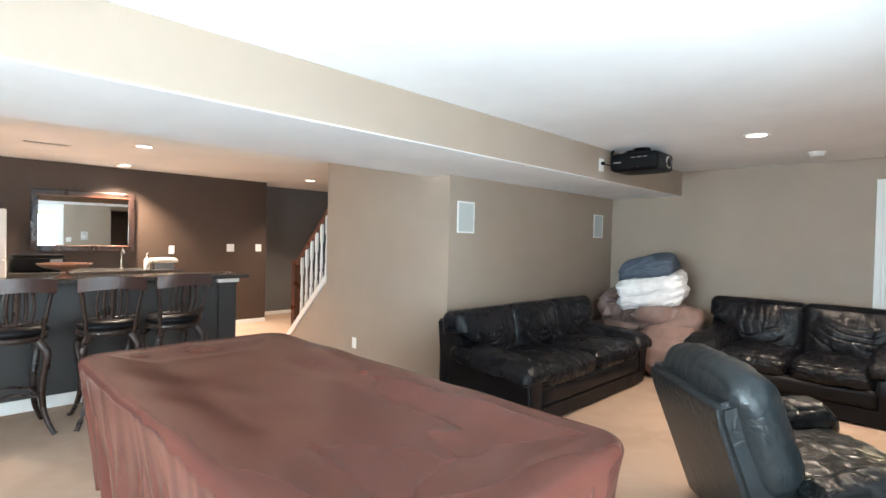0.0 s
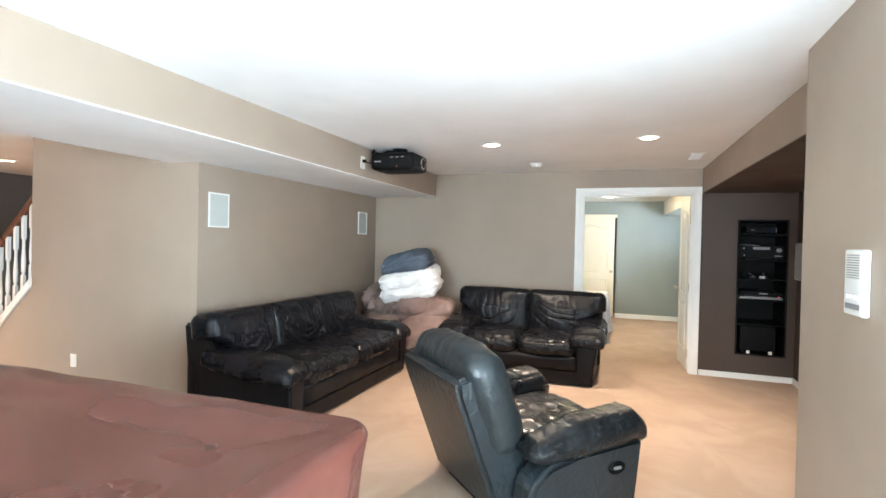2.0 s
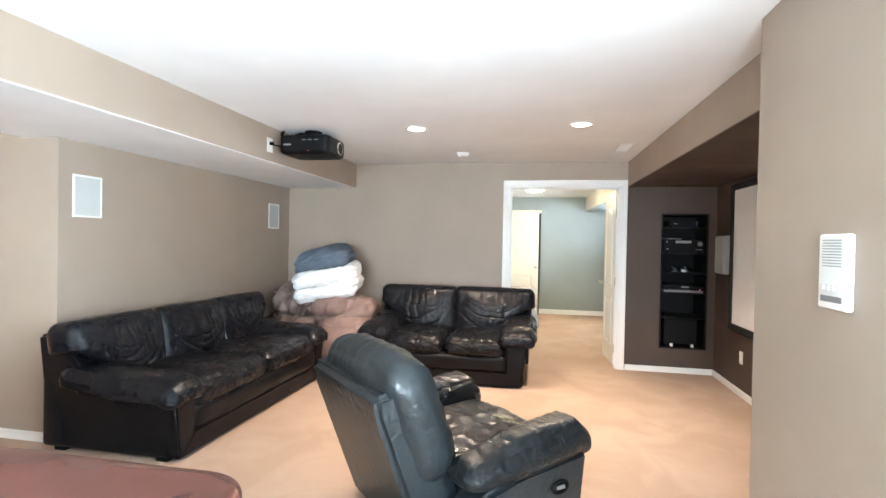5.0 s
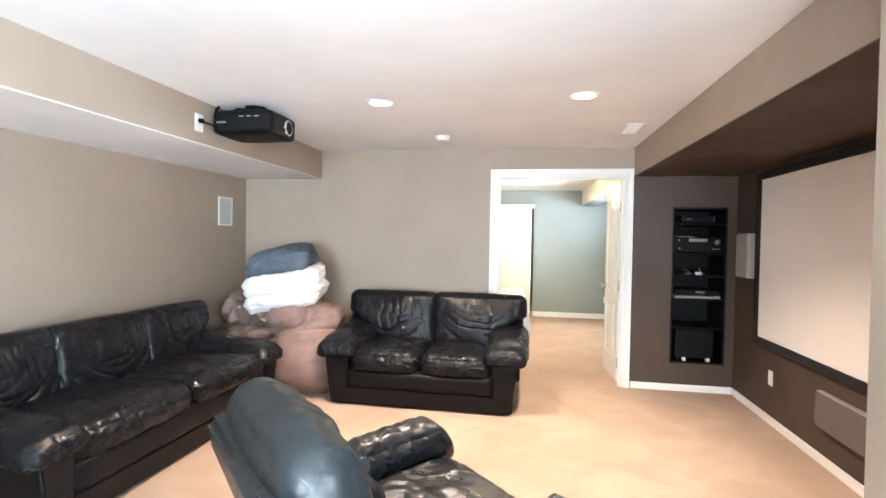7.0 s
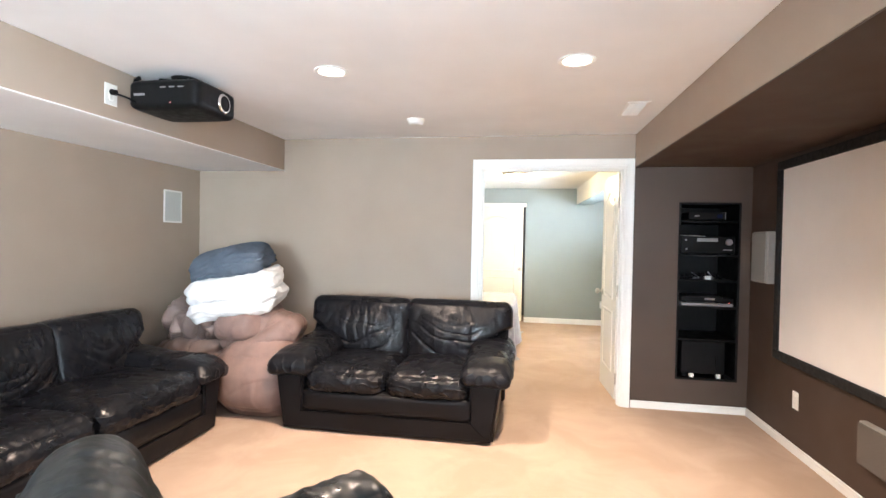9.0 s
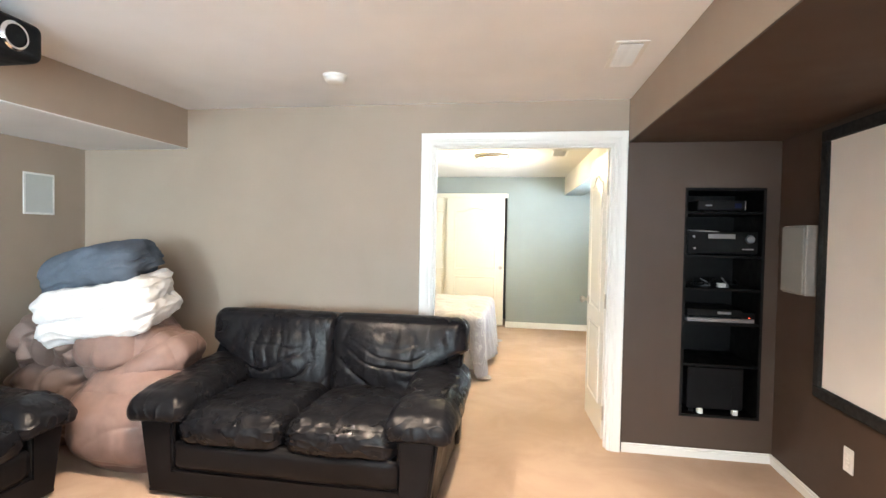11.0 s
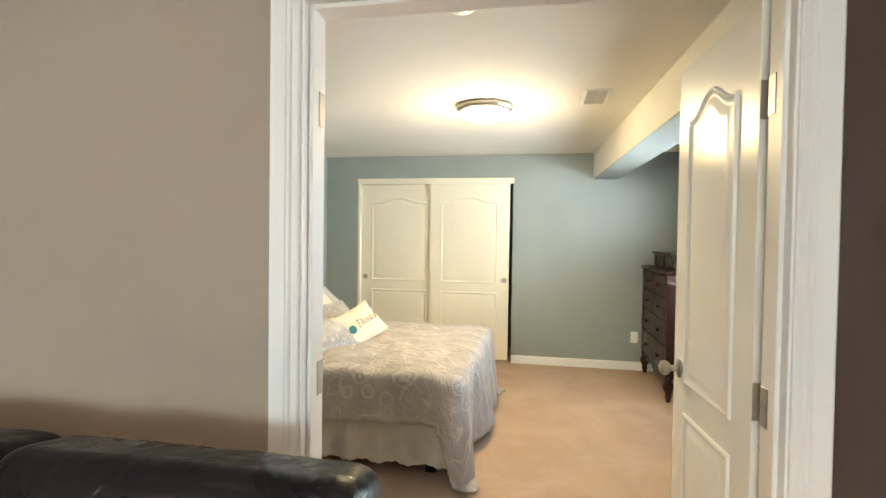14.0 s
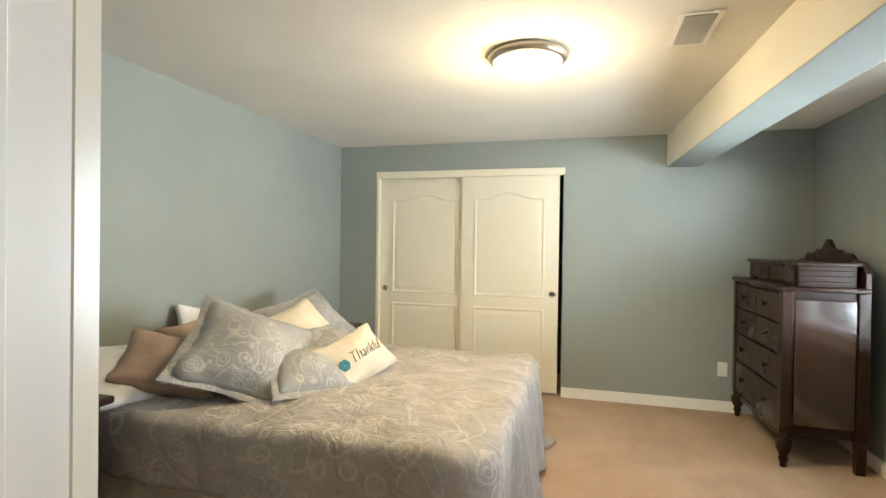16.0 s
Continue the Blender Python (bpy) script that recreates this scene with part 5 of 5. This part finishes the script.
def folded(name, m, sx, sy, layers, material, label, category, thick=0.05, seed=0):
    """A folded cloth: stacked soft layers, joined along one rounded fold."""
    ob = thing(name, m, label, category)
    rnd = random.Random(seed)
    for i in range(layers):
        bm = cushion(sx + rnd.uniform(-0.03, 0.03), sy + rnd.uniform(-0.03, 0.03), thick, thick * 0.36, (0.02, 0.02, 0.012), 0.028, 6.0, seed + i, 44, stretch=(0.8, 0.8, 2.2))
        for v in bm.verts:
            v.co.z += 0.03 * math.sin(v.co.y * 4 + seed) - 0.05 * v.co.x ** 2 - 0.9 * max(0.0, v.co.y - 0.18) ** 2 * (layers - i)
        part("fold", shift(bm, pose(rnd.uniform(-0.015, 0.015), rnd.uniform(-0.015, 0.015), thick * (i * 0.78 + 0.5))), material, ob)
    return ob


folded("folded_towels", pose(5.66, 2.27, 0.79, -8, -8, 12), 0.44, 0.66, 2, TOWEL, "white folded towels stacked on the bean bags", "towels", 0.175, 61)
folded("folded_comforter", pose(5.68, 2.29, 1.045, -13, -8, 10), 0.40, 0.56, 1, COMFORTER, "blue-grey fleece comforter folded on top of the towels", "comforter", 0.21, 71)

# ---- bedroom: bed and pillows ----
bed = thing("bed", pose(0, 0, 0), "queen bed with a grey scroll-patterned bedspread and white lace skirt", "bed")
QX0, QX1, QY0, QY1 = 7.80, 9.46, 0.17, 2.14
part("box_spring", boxed(QX0 + 0.05, QY0 + 0.05, 0.10, QX1 - 0.05, QY1, 0.34, 0.02, 2), SHEET, bed)
part("mattress", boxed(QX0 + 0.03, QY0 + 0.03, 0.34, QX1 - 0.03, QY1, 0.605, 0.05, 3), SHEET, bed)
for x in (QX0 + 0.15, QX1 - 0.15):
    for y in (QY0 + 0.15, QY1 - 0.15):
        part("bed_leg", boxed(x - 0.03, y - 0.03, 0, x + 0.03, y + 0.03, 0.10), BLACK, bed)


def lace(points, seed):
    """A gathered skirt with a scalloped hem along a line of (x, y) points."""
    bm = bmesh.new()
    rows = []
    total = 0.0
    for (xa, ya), (xb, yb) in zip(points, points[1:]):
        long = math.hypot(xb - xa, yb - ya)
        nx, ny = (yb - ya) / long, -(xb - xa) / long
        for k in range(int(long / 0.018)):
            t = k * 0.018 / long
            s = total + k * 0.018
            ripple = 0.014 * math.sin(s * 34) + 0.008 * noise.noise(Vector((s * 9, seed, 0)))
            col = []
            for q, z in enumerate((0.34, 0.24, 0.14, 0.07)):
                zz = z + (0.012 * abs(math.sin(s * 55)) if q == 3 else 0)
                col.append(bm.verts.new((xa + (xb - xa) * t + nx * ripple * q / 2, ya + (yb - ya) * t + ny * ripple * q / 2, zz)))
            rows.append(col)
        total += long
    for a, b in zip(rows, rows[1:]):
        for q in range(3):
            bm.faces.new((a[q], b[q], b[q + 1], a[q + 1]))
    return bm


part("lace_skirt", lace([(QX0 + 0.03, QY1), (QX0 + 0.03, QY0 + 0.03), (QX1 - 0.03, QY0 + 0.03), (QX1 - 0.03, QY1)], 3), SKIRT, bed, "white gathered lace bed skirt")
def bed_sag(x, y, inside):
    return 0.016 * noise.noise(Vector((x * 3, y * 4, 2))) + 0.012 * (1 - 2 * abs(noise.noise(Vector((x * 4 + y, y * 5, 8))))) + 0.02 * min(1.0, inside / 0.4)


spread = solo("bedspread", drape(QX0, QX1, QY0, QY1, 0.615, (0.30, 0.45, 0.58, 0.0), 0.022, 0.10, 0.07, 0.08, 0.13, 4.0, 9.0, bed_sag, 0.30), SPREAD, "grey scroll-patterned bedspread hanging to the carpet", "bedspread")
solid(spread, 0.006)


def pillow(name, m, w, h, d, material, label, seed, pinch=0.10, group="pillows on the bed"):
    """A scatter cushion: full middle, thin seams and drawn-out corners; stands in local xz, facing -y."""
    bm = cushion(w, h, d * 0.35, d * 0.16, (0, 0, d * 0.42), 0.010, 5, seed, 26, pinch)
    shift(bm, pose(0, 0, 0, 90, 0, 0))
    ob = thing(name, m, label, "pillow", group)
    part("cover", bm, material, ob)
    if material == SHAM:
        edge = cushion(w + 0.07, h + 0.07, 0.012, 0.005, (0, 0, 0), 0.012, 7, seed + 1, 26, pinch)
        part("flange", shift(edge, pose(0, 0, 0, 90, 0, 0)), material, ob)
    return ob


def facing(x, y, z, heading, lean, roll=0):
    """heading: the way the pillow's face looks, degrees from -y towards -x."""
    return pose(x, y, z, 0, 0, -heading) @ pose(0, 0, 0, -lean, 0, 0) @ pose(0, 0, 0, 0, roll, 0)


pillow("euro_pillow", facing(8.18, 1.40, 0.80, 28, 52, 36), 0.50, 0.50, 0.24, SHAM, "large square grey scroll-patterned pillow, tilted on its corner", 81)
pillow("euro_pillow", facing(9.16, 1.62, 0.775, 12, 46, -12), 0.58, 0.42, 0.20, SHAM, "large grey scroll-patterned pillow at the head of the bed", 82)
pillow("small_pillow", facing(8.28, 1.11, 0.71, 24, 58, 14), 0.38, 0.27, 0.14, SHAM, "small flanged grey patterned pillow lying back", 83)
pillow("throw_pillow", facing(8.72, 1.42, 0.80, 14, 42, -16), 0.42, 0.36, 0.16, LINEN, "plain ivory throw pillow", 84)
pillow("throw_pillow", facing(8.01, 1.70, 0.755, 30, 54, 30), 0.42, 0.33, 0.17, ROSE, "dusty rose pillow leaning beside the large one", 85)
pillow("bed_pillow", facing(7.98, 1.84, 0.715, 26, 66, 4), 0.52, 0.40, 0.20, SHEET, "white patterned bed pillow lying flat", 86)
pillow("bed_pillow", facing(8.72, 2.03, 0.735, 4, 24, 12), 0.50, 0.38, 0.15, SHEET, "white bed pillow against the wall", 87)
pillow("bed_pillow", facing(8.52, 1.84, 0.745, 6, 40, -6), 0.60, 0.38, 0.16, ROSE, "dusty rose bed pillow in the second row", 88)
pillow("small_pillow", facing(8.62, 1.20, 0.735, 10, 45, 0), 0.42, 0.26, 0.13, SHAM, "small grey patterned pillow behind the lettered one", 89)
word = pillow("lettered_pillow", facing(8.50, 0.985, 0.742, 24, 40, -15), 0.42, 0.25, 0.13, LINEN, "ivory oblong pillow with black script lettering and teal flower", 90, 0.12)
text = bpy.data.curves.new("lettering", "FONT")
text.body, text.size, text.shear, text.extrude, text.align_x, text.align_y = "Thankful", 0.090, 0.35, 0.0012, "CENTER", "CENTER"
text.resolution_u = 3
text.offset = -0.0022
helper = new("lettering_curve", text)
helper.select_set(False)
bpy.context.view_layer.update()
letters = bpy.data.meshes.new_from_object(helper.evaluated_get(bpy.context.evaluated_depsgraph_get()))
bpy.data.objects.remove(helper)
letters.materials.clear()
letters.materials.append(INK)
front = np.array([v.co for v in word.children[0].data.vertices if v.co.y < 0])
for v in letters.vertices:
    p = v.co.copy()
    x = p.x * 0.78 + 0.020
    z = p.y - 0.010
    near = np.argsort((front[:, 0] - x) ** 2 + (front[:, 2] - z) ** 2)[:6]
    v.co = (x, front[near, 1].min() - p.z - 0.002, z)
ob = new("lettering", letters)
ob.parent = word
tagged(ob, "black script lettering")
bm = bmesh.new()
for k in range(6):
    a = k * math.pi / 3
    lathe(bm, [(0.0, -0.002), (0.014, -0.002), (0.014, 0.002), (0.0, 0.004)], 0.017 * math.cos(a), 0.017 * math.sin(a), 10)
part("felt_flower", shift(bm, pose(-0.142, -0.058, -0.02, 98, 0, -16)), TEAL, word, "teal felt flower")


def nightstand(x, y, rise, label):
    ob = thing("nightstand", pose(x, y, 0), label, "nightstand", "nightstands")
    h = 0.65 + rise
    part("top", boxed(-0.24, -0.24, h - 0.03, 0.24, 0.22, h, 0.008, 2), MAHOGANY, ob)
    part("case", boxed(-0.215, -0.20, 0.16, 0.215, 0.20, h - 0.03, 0.004, 1), MAHOGANY, ob)
    for z0, z1 in ((0.18, 0.38 + rise / 2), (0.40 + rise / 2, h - 0.05)):
        d = part("drawer_front", boxed(-0.195, -0.216, z0, 0.195, -0.198, z1, 0.004, 1), MAHOGANY, ob)
        part("drawer_pull", lathe(bmesh.new(), [(0.0, 0.0), (0.006, 0.0), (0.006, 0.012), (0.014, 0.016), (0.012, 0.024), (0.0, 0.026)], sides=14), STEEL, d, "round metal pull", pose(0, -0.216, (z0 + z1) / 2, 90, 0, 0))
    for sx in (-0.20, 0.20):
        for sy in (-0.15, 0.15):
            part("leg", lathe(bmesh.new(), [(0.014, 0.0), (0.022, 0.03), (0.016, 0.06), (0.028, 0.12), (0.03, 0.16)], sx, sy, 14), MAHOGANY, ob)


nightstand(7.29, 1.74, 0.12, "dark mahogany nightstand beside the bed")
nightstand(9.92, 1.94, 0.0, "dark mahogany nightstand in the corner beside the closet")

# ---- antique chest of drawers ----
chest = thing("chest_of_drawers", pose(9.60, -1.36, 0), "antique mahogany chest of drawers with turned feet and carved crest", "dresser")
CW, CD, CT = 1.04, 0.46, 1.12            # along x, depth towards -y, height
part("case", boxed(0.03, -CD + 0.02, 0.20, CW - 0.03, -0.025, CT - 0.03, 0.004, 1), MAHOGANY, chest)
part("top", boxed(-0.015, -CD, CT - 0.03, CW + 0.015, 0.015, CT, 0.010, 3), MAHOGANY, chest)
for x in (0.03, CW - 0.03):
    for y in (-0.03, -CD + 0.03):
        bm = boxed(x - 0.032, y - 0.032, 0.20, x + 0.032, y + 0.032, CT - 0.03, 0.006, 2)
        part("corner_post", bm, MAHOGANY, chest)
        if y > -0.2:
            bm = lathe(bmesh.new(), [(0.017, 0.0), (0.021, 0.012), (0.020, 0.03), (0.030, 0.05), (0.022, 0.07), (0.038, 0.10), (0.046, 0.13), (0.040, 0.16), (0.026, 0.175), (0.034, 0.20)], x, y, 20)
        else:
            bm = prism(bmesh.new(), [(x - 0.02, 0.0), (x + 0.02, 0.0), (x + 0.032, 0.2), (x - 0.032, 0.2)], "y", y - 0.025, y + 0.025)
        part("foot", bm, MAHOGANY, chest)
ROWS_Z = [(0.23, 0.46), (0.475, 0.68), (0.695, 0.88), (0.895, 1.07)]
for i, (z0, z1) in enumerate(ROWS_Z):
    spans = [(0.07, CW - 0.07)] if i < 2 else [(0.07, CW / 2 - 0.006), (CW / 2 + 0.006, CW - 0.07)]
    for x0, x1 in spans:
        d = part("drawer_front", boxed(x0, -0.026, z0, x1, -0.004, z1, 0.006, 2), MAHOGANY, chest)
        pulls = [0.22, 0.78] if x1 - x0 > 0.6 else [0.5]
        for t in pulls:
            bm = lathe(bmesh.new(), [(0.0, 0.0), (0.010, 0.0), (0.008, 0.014), (0.021, 0.022), (0.018, 0.032), (0.0, 0.034)], sides=16)
            part("drawer_pull", bm, MAHOGANY, d, "round turned wooden pull", pose(x0 + (x1 - x0) * t, -0.004, (z0 + z1) / 2, -90, 0, 0))
bm = prism(bmesh.new(), [(0.08, 0.20), (CW - 0.08, 0.20), (CW - 0.15, 0.15), (CW * 0.62, 0.17), (CW / 2, 0.13), (CW * 0.38, 0.17), (0.15, 0.15)], "y", -0.04, -0.02)
part("apron", bm, MAHOGANY, chest, "shaped front apron")
bm = boxed(-0.002, -CD + 0.07, 0.27, 0.006, -0.07, CT - 0.08, 0.003, 1)
part("side_panel", bm, POLISHED, chest, "polished side panel reflecting the window")
# stepped handkerchief case and carved crest on top
part("upper_case", boxed(0.05, -CD + 0.05, CT, CW - 0.05, -0.10, CT + 0.13, 0.006, 2), MAHOGANY, chest)
part("upper_lid", boxed(0.03, -CD + 0.03, CT + 0.13, CW - 0.03, -0.08, CT + 0.15, 0.006, 2), MAHOGANY, chest)
for k in range(3):
    part("step_moulding", boxed(0.036, -CD + 0.06, CT + 0.022 + k * 0.034, 0.052, -0.11, CT + 0.034 + k * 0.034, 0.004, 2), MAHOGANY, chest)
for k in range(2):
    part("drawer_front", boxed(0.08 + k * (CW / 2 - 0.05), -0.10, CT + 0.018, CW / 2 - 0.015 + k * (CW / 2 - 0.065), -0.088, CT + 0.115, 0.004, 1), MAHOGANY, chest)
crest = []
for i in range(33):
    t = i / 32
    u = abs(2 * t - 1)
    crest.append((t * CW, CT + 0.10 + 0.12 * (1 - u ** 3) + 0.07 * math.exp(-(u / 0.16) ** 2) + 0.012 * math.cos(u * 22)))
bm = prism(bmesh.new(), [(CW, CT), (0, CT)] + crest, "y", -CD, -CD + 0.028)
part("crest", bm, MAHOGANY, chest, "carved scrolled back crest")

# ---- bar ----
bar = thing("bar_counter", pose(0, 0, 0), "charcoal painted bar with a dark granite top", "bar")
part("front_panel", boxed(-2.2, 5.06, 0, 2.10, 5.20, 1.005), BARGREY, bar)
part("end_post", boxed(1.94, 5.035, 0, 2.115, 5.215, 0.985, 0.004, 1), BARGREY, bar)
part("capital", boxed(1.92, 5.01, 0.955, 2.135, 5.23, 0.995, 0.008, 2), TRIM, bar, "pale moulding under the counter's end")
part("counter", boxed(-2.2, 4.86, 1.006, 2.17, 5.32, 1.045, 0.012, 3), STONE, bar, "dark granite top")
part("foot_board", boxed(-2.2, 5.045, 0, 1.94, 5.06, 0.10, 0.003, 1), TRIM, bar, "white baseboard along the bar front")
plate("wall_outlet", pose(2.115, 5.12, 0.64, 0, 0, 90), 0.075, 0.118, "outlet", "white power outlet on the end of the bar", "outlet", "outlets")
cab = thing("back_counter", pose(0, 0, 0), "low counter along the bar's back wall", "counter")
part("cabinet_body", boxed(0.55, 7.42, 0.0, 2.35, 7.98, 0.90, 0.004, 1), BARGREY, cab)
part("worktop", boxed(0.53, 7.38, 0.90, 2.38, 7.985, 0.94, 0.008, 2), STONE, cab, "dark granite worktop")

mir = thing("wall_mirror", pose(1.36, BARY - 0.048, 1.56, 0, 0, -2.6), "wide mirror in a dark red-brown moulded wooden frame", "mirror")
MW, MH = 0.56, 0.39
part("silvered_glass", boxed(-MW + 0.06, -0.006, -MH + 0.06, MW - 0.06, 0.0, MH - 0.06), MIRROR, mir)
for x0, z0, x1, z1 in ((-MW, -MH, MW, -MH + 0.075), (-MW, MH - 0.075, MW, MH), (-MW, -MH + 0.075, -MW + 0.075, MH - 0.075), (MW - 0.075, -MH + 0.075, MW, MH - 0.075)):
    bm = boxed(x0, -0.022, z0, x1, 0.012, z1, 0.008, 2)
    part("mirror_frame", bm, DARK_WOOD, mir)
for x0, z0, x1, z1 in ((-MW + 0.06, -MH + 0.06, MW - 0.06, -MH + 0.075), (-MW + 0.06, MH - 0.075, MW - 0.06, MH - 0.06)):
    part("inner_bead", boxed(x0, -0.03, z0, x1, -0.02, z1, 0.003, 1), RED_WOOD, mir)

fridge = thing("refrigerator", pose(0, 0, 0), "white upright refrigerator behind the bar", "refrigerator")
part("cabinet", boxed(-0.16, 7.3, 0.02, 0.52, 7.95, 1.66, 0.012, 3), PLASTIC, fridge)
part("door", boxed(-0.16, 7.22, 0.06, 0.52, 7.295, 1.10, 0.012, 3), PLASTIC, fridge)
part("freezer_door", boxed(-0.16, 7.22, 1.115, 0.52, 7.295, 1.655, 0.012, 3), PLASTIC, fridge)
for z0, z1 in ((0.7, 1.05), (1.16, 1.4)):
    part("handle", tube(bmesh.new(), spline([(-0.11, 7.225, z0), (-0.11, 7.18, z0 + 0.04), (-0.11, 7.18, z1 - 0.04), (-0.11, 7.225, z1)]), 0.011), PLASTIC, fridge)

ob = thing("printer", pose(0.80, 7.62, 0.94), "black table-top machine on the back counter", "appliance")
part("body", boxed(-0.22, -0.17, 0.0, 0.28, 0.17, 0.17, 0.02, 3), BLACK, ob)
part("lid", boxed(-0.21, -0.16, 0.17, 0.27, 0.16, 0.205, 0.012, 2), BLACK, ob)
part("panel", boxed(0.13, -0.176, 0.10, 0.25, -0.169, 0.15), SILVER, ob)
bm = lathe(bmesh.new(), [(0.0, 0.0), (0.075, 0.0), (0.078, 0.012), (0.04, 0.022), (0.022, 0.04), (0.026, 0.055), (0.06, 0.065), (0.15, 0.085), (0.19, 0.112), (0.192, 0.118), (0.182, 0.114), (0.14, 0.094), (0.0, 0.078)], sides=40)
solo("pedestal_bowl", bm, TERRACOTTA, "red-brown wooden bowl on a pedestal foot on the bar", "bowl", "", pose(0.72, 5.12, 1.045))
ob = thing("bar_tap", pose(1.72, 7.72, 0.94), "chrome bar tap with a curved spout", "tap")
part("base", lathe(bmesh.new(), [(0.0, 0.0), (0.028, 0.0), (0.026, 0.02), (0.014, 0.03), (0.012, 0.06), (0.0, 0.06)], sides=18), CHROME, ob)
part("spout", tube(bmesh.new(), spline([(0, 0, 0.05), (0, 0, 0.2), (0, -0.05, 0.27), (0, -0.12, 0.24), (0, -0.13, 0.2)]), 0.011, 10), CHROME, ob)
ob = solo("towel_stack", cushion(0.34, 0.22, 0.06, 0.025, (0, 0, 0.008), 0.008, 6, 3, 16), LINEN, "folded pale cloths on the back counter", "towels", "", pose(2.20, 7.62, 1.05))
ob = solo("tissue_box", boxed(-0.12, -0.07, 0, 0.12, 0.07, 0.08, 0.006, 2), SILVER, "grey cardboard box on the back counter", "box", "", pose(2.20, 7.62, 0.94))
ob = thing("soap_bottle", pose(1.98, 7.56, 0.94), "white plastic pump bottle on the back counter", "bottle")
part("bottle", lathe(bmesh.new(), [(0.0, 0.0), (0.034, 0.0), (0.036, 0.01), (0.036, 0.13), (0.015, 0.15), (0.013, 0.165), (0.0, 0.165)], sides=20), PLASTIC, ob)
part("pump", tube(bmesh.new(), [(0, 0, 0.16), (0, 0, 0.21), (0, -0.035, 0.215)], 0.006), PLASTIC, ob)

# ---- bar stools ----
def bar_stool(m):
    """A dark wooden bar stool: curved legs, round padded seat, splat back towards -y."""
    ob = thing("bar_stool", m, "dark wooden bar stool with padded round seat and splat back", "bar stool", "bar stools")
    part("seat_pad", lathe(bmesh.new(), [(0.0, 0.70), (0.19, 0.70), (0.21, 0.715), (0.212, 0.735), (0.195, 0.755), (0.12, 0.768), (0.0, 0.772)], sides=36), BLACK_LEATHER, ob, "black padded leather seat")
    part("seat_ring", lathe(bmesh.new(), [(0.0, 0.655), (0.19, 0.655), (0.205, 0.665), (0.205, 0.695), (0.19, 0.702), (0.0, 0.702)], sides=36), DARK_WOOD, ob)
    for sx, sy in ((-1, -1), (1, -1), (-1, 1), (1, 1)):
        pts = spline([(sx * 0.13, sy * 0.13, 0.66), (sx * 0.175, sy * 0.175, 0.56), (sx * 0.15, sy * 0.15, 0.36), (sx * 0.16, sy * 0.16, 0.16), (sx * 0.20, sy * 0.20, 0.03), (sx * 0.215, sy * 0.215, 0.0)], 5)
        radii = [0.03 - 0.014 * min(1, i / (len(pts) - 6)) for i in range(len(pts))]
        radii[-1] = radii[-2] = 0.022
        part("leg", tube(bmesh.new(), pts, radii, 10), DARK_WOOD, ob)
    for a, b in (((-1, -1), (1, -1)), ((-1, 1), (1, 1)), ((-1, -1), (-1, 1)), ((1, -1), (1, 1))):
        mid = ((a[0] + b[0]) * 0.055, (a[1] + b[1]) * 0.055, 0.30)
        part("stretcher", tube(bmesh.new(), spline([(a[0] * 0.152, a[1] * 0.152, 0.26), mid, (b[0] * 0.152, b[1] * 0.152, 0.26)], 8), 0.010, 8), DARK_WOOD, ob)
    for s in (-1, 1):
        part("back_post", tube(bmesh.new(), spline([(s * 0.15, -0.13, 0.68), (s * 0.165, -0.165, 0.82), (s * 0.185, -0.19, 0.96), (s * 0.20, -0.225, 1.07)], 6), 0.015, 10), DARK_WOOD, ob)
    bm = bmesh.new()
    bends = []
    for k in range(15):
        t = k / 7 - 1
        y, lift = -0.222 - 0.03 * (1 - t * t), 0.018 * (1 - t * t)
        bends.append([bm.verts.new((t * 0.215, y + dy, z + lift)) for dy, z in ((-0.016, 0.995), (0.016, 0.995), (0.018, 1.085), (-0.014, 1.09))])
    for a, b in zip(bends, bends[1:]):
        for i in range(4):
            j = (i + 1) % 4
            bm.faces.new((a[i], a[j], b[j], b[i]))
    bm.faces.new(bends[0])
    bm.faces.new(list(reversed(bends[-1])))
    bmesh.ops.recalc_face_normals(bm, faces=bm.faces[:])
    part("crest_rail", bm, CREST_WOOD, ob, "curved dark red-brown top rail")
    part("lower_rail", tube(bmesh.new(), spline([(-0.16, -0.155, 0.79), (0, -0.185, 0.79), (0.16, -0.155, 0.79)], 6), 0.012, 8), DARK_WOOD, ob)
    for x, w in ((-0.10, 0.010), (-0.055, 0.012), (0.0, 0.022), (0.055, 0.012), (0.10, 0.010)):
        pts = spline([(x * 0.8, -0.178, 0.79), (x * 0.95, -0.195, 0.87), (x * 0.95, -0.21, 0.95), (x * 0.75, -0.235, 1.04)], 5)
        part("splat", tube(bmesh.new(), pts, w * 1.0, 8), DARK_WOOD, ob)
    return ob


stool = bar_stool(pose(0.33, 4.56, 0, 0, 0, 3))
copy_thing(stool, pose(0.90, 4.52, 0, 0, 0, -4))
copy_thing(stool, pose(1.37, 4.54, 0, 0, 0, 5))
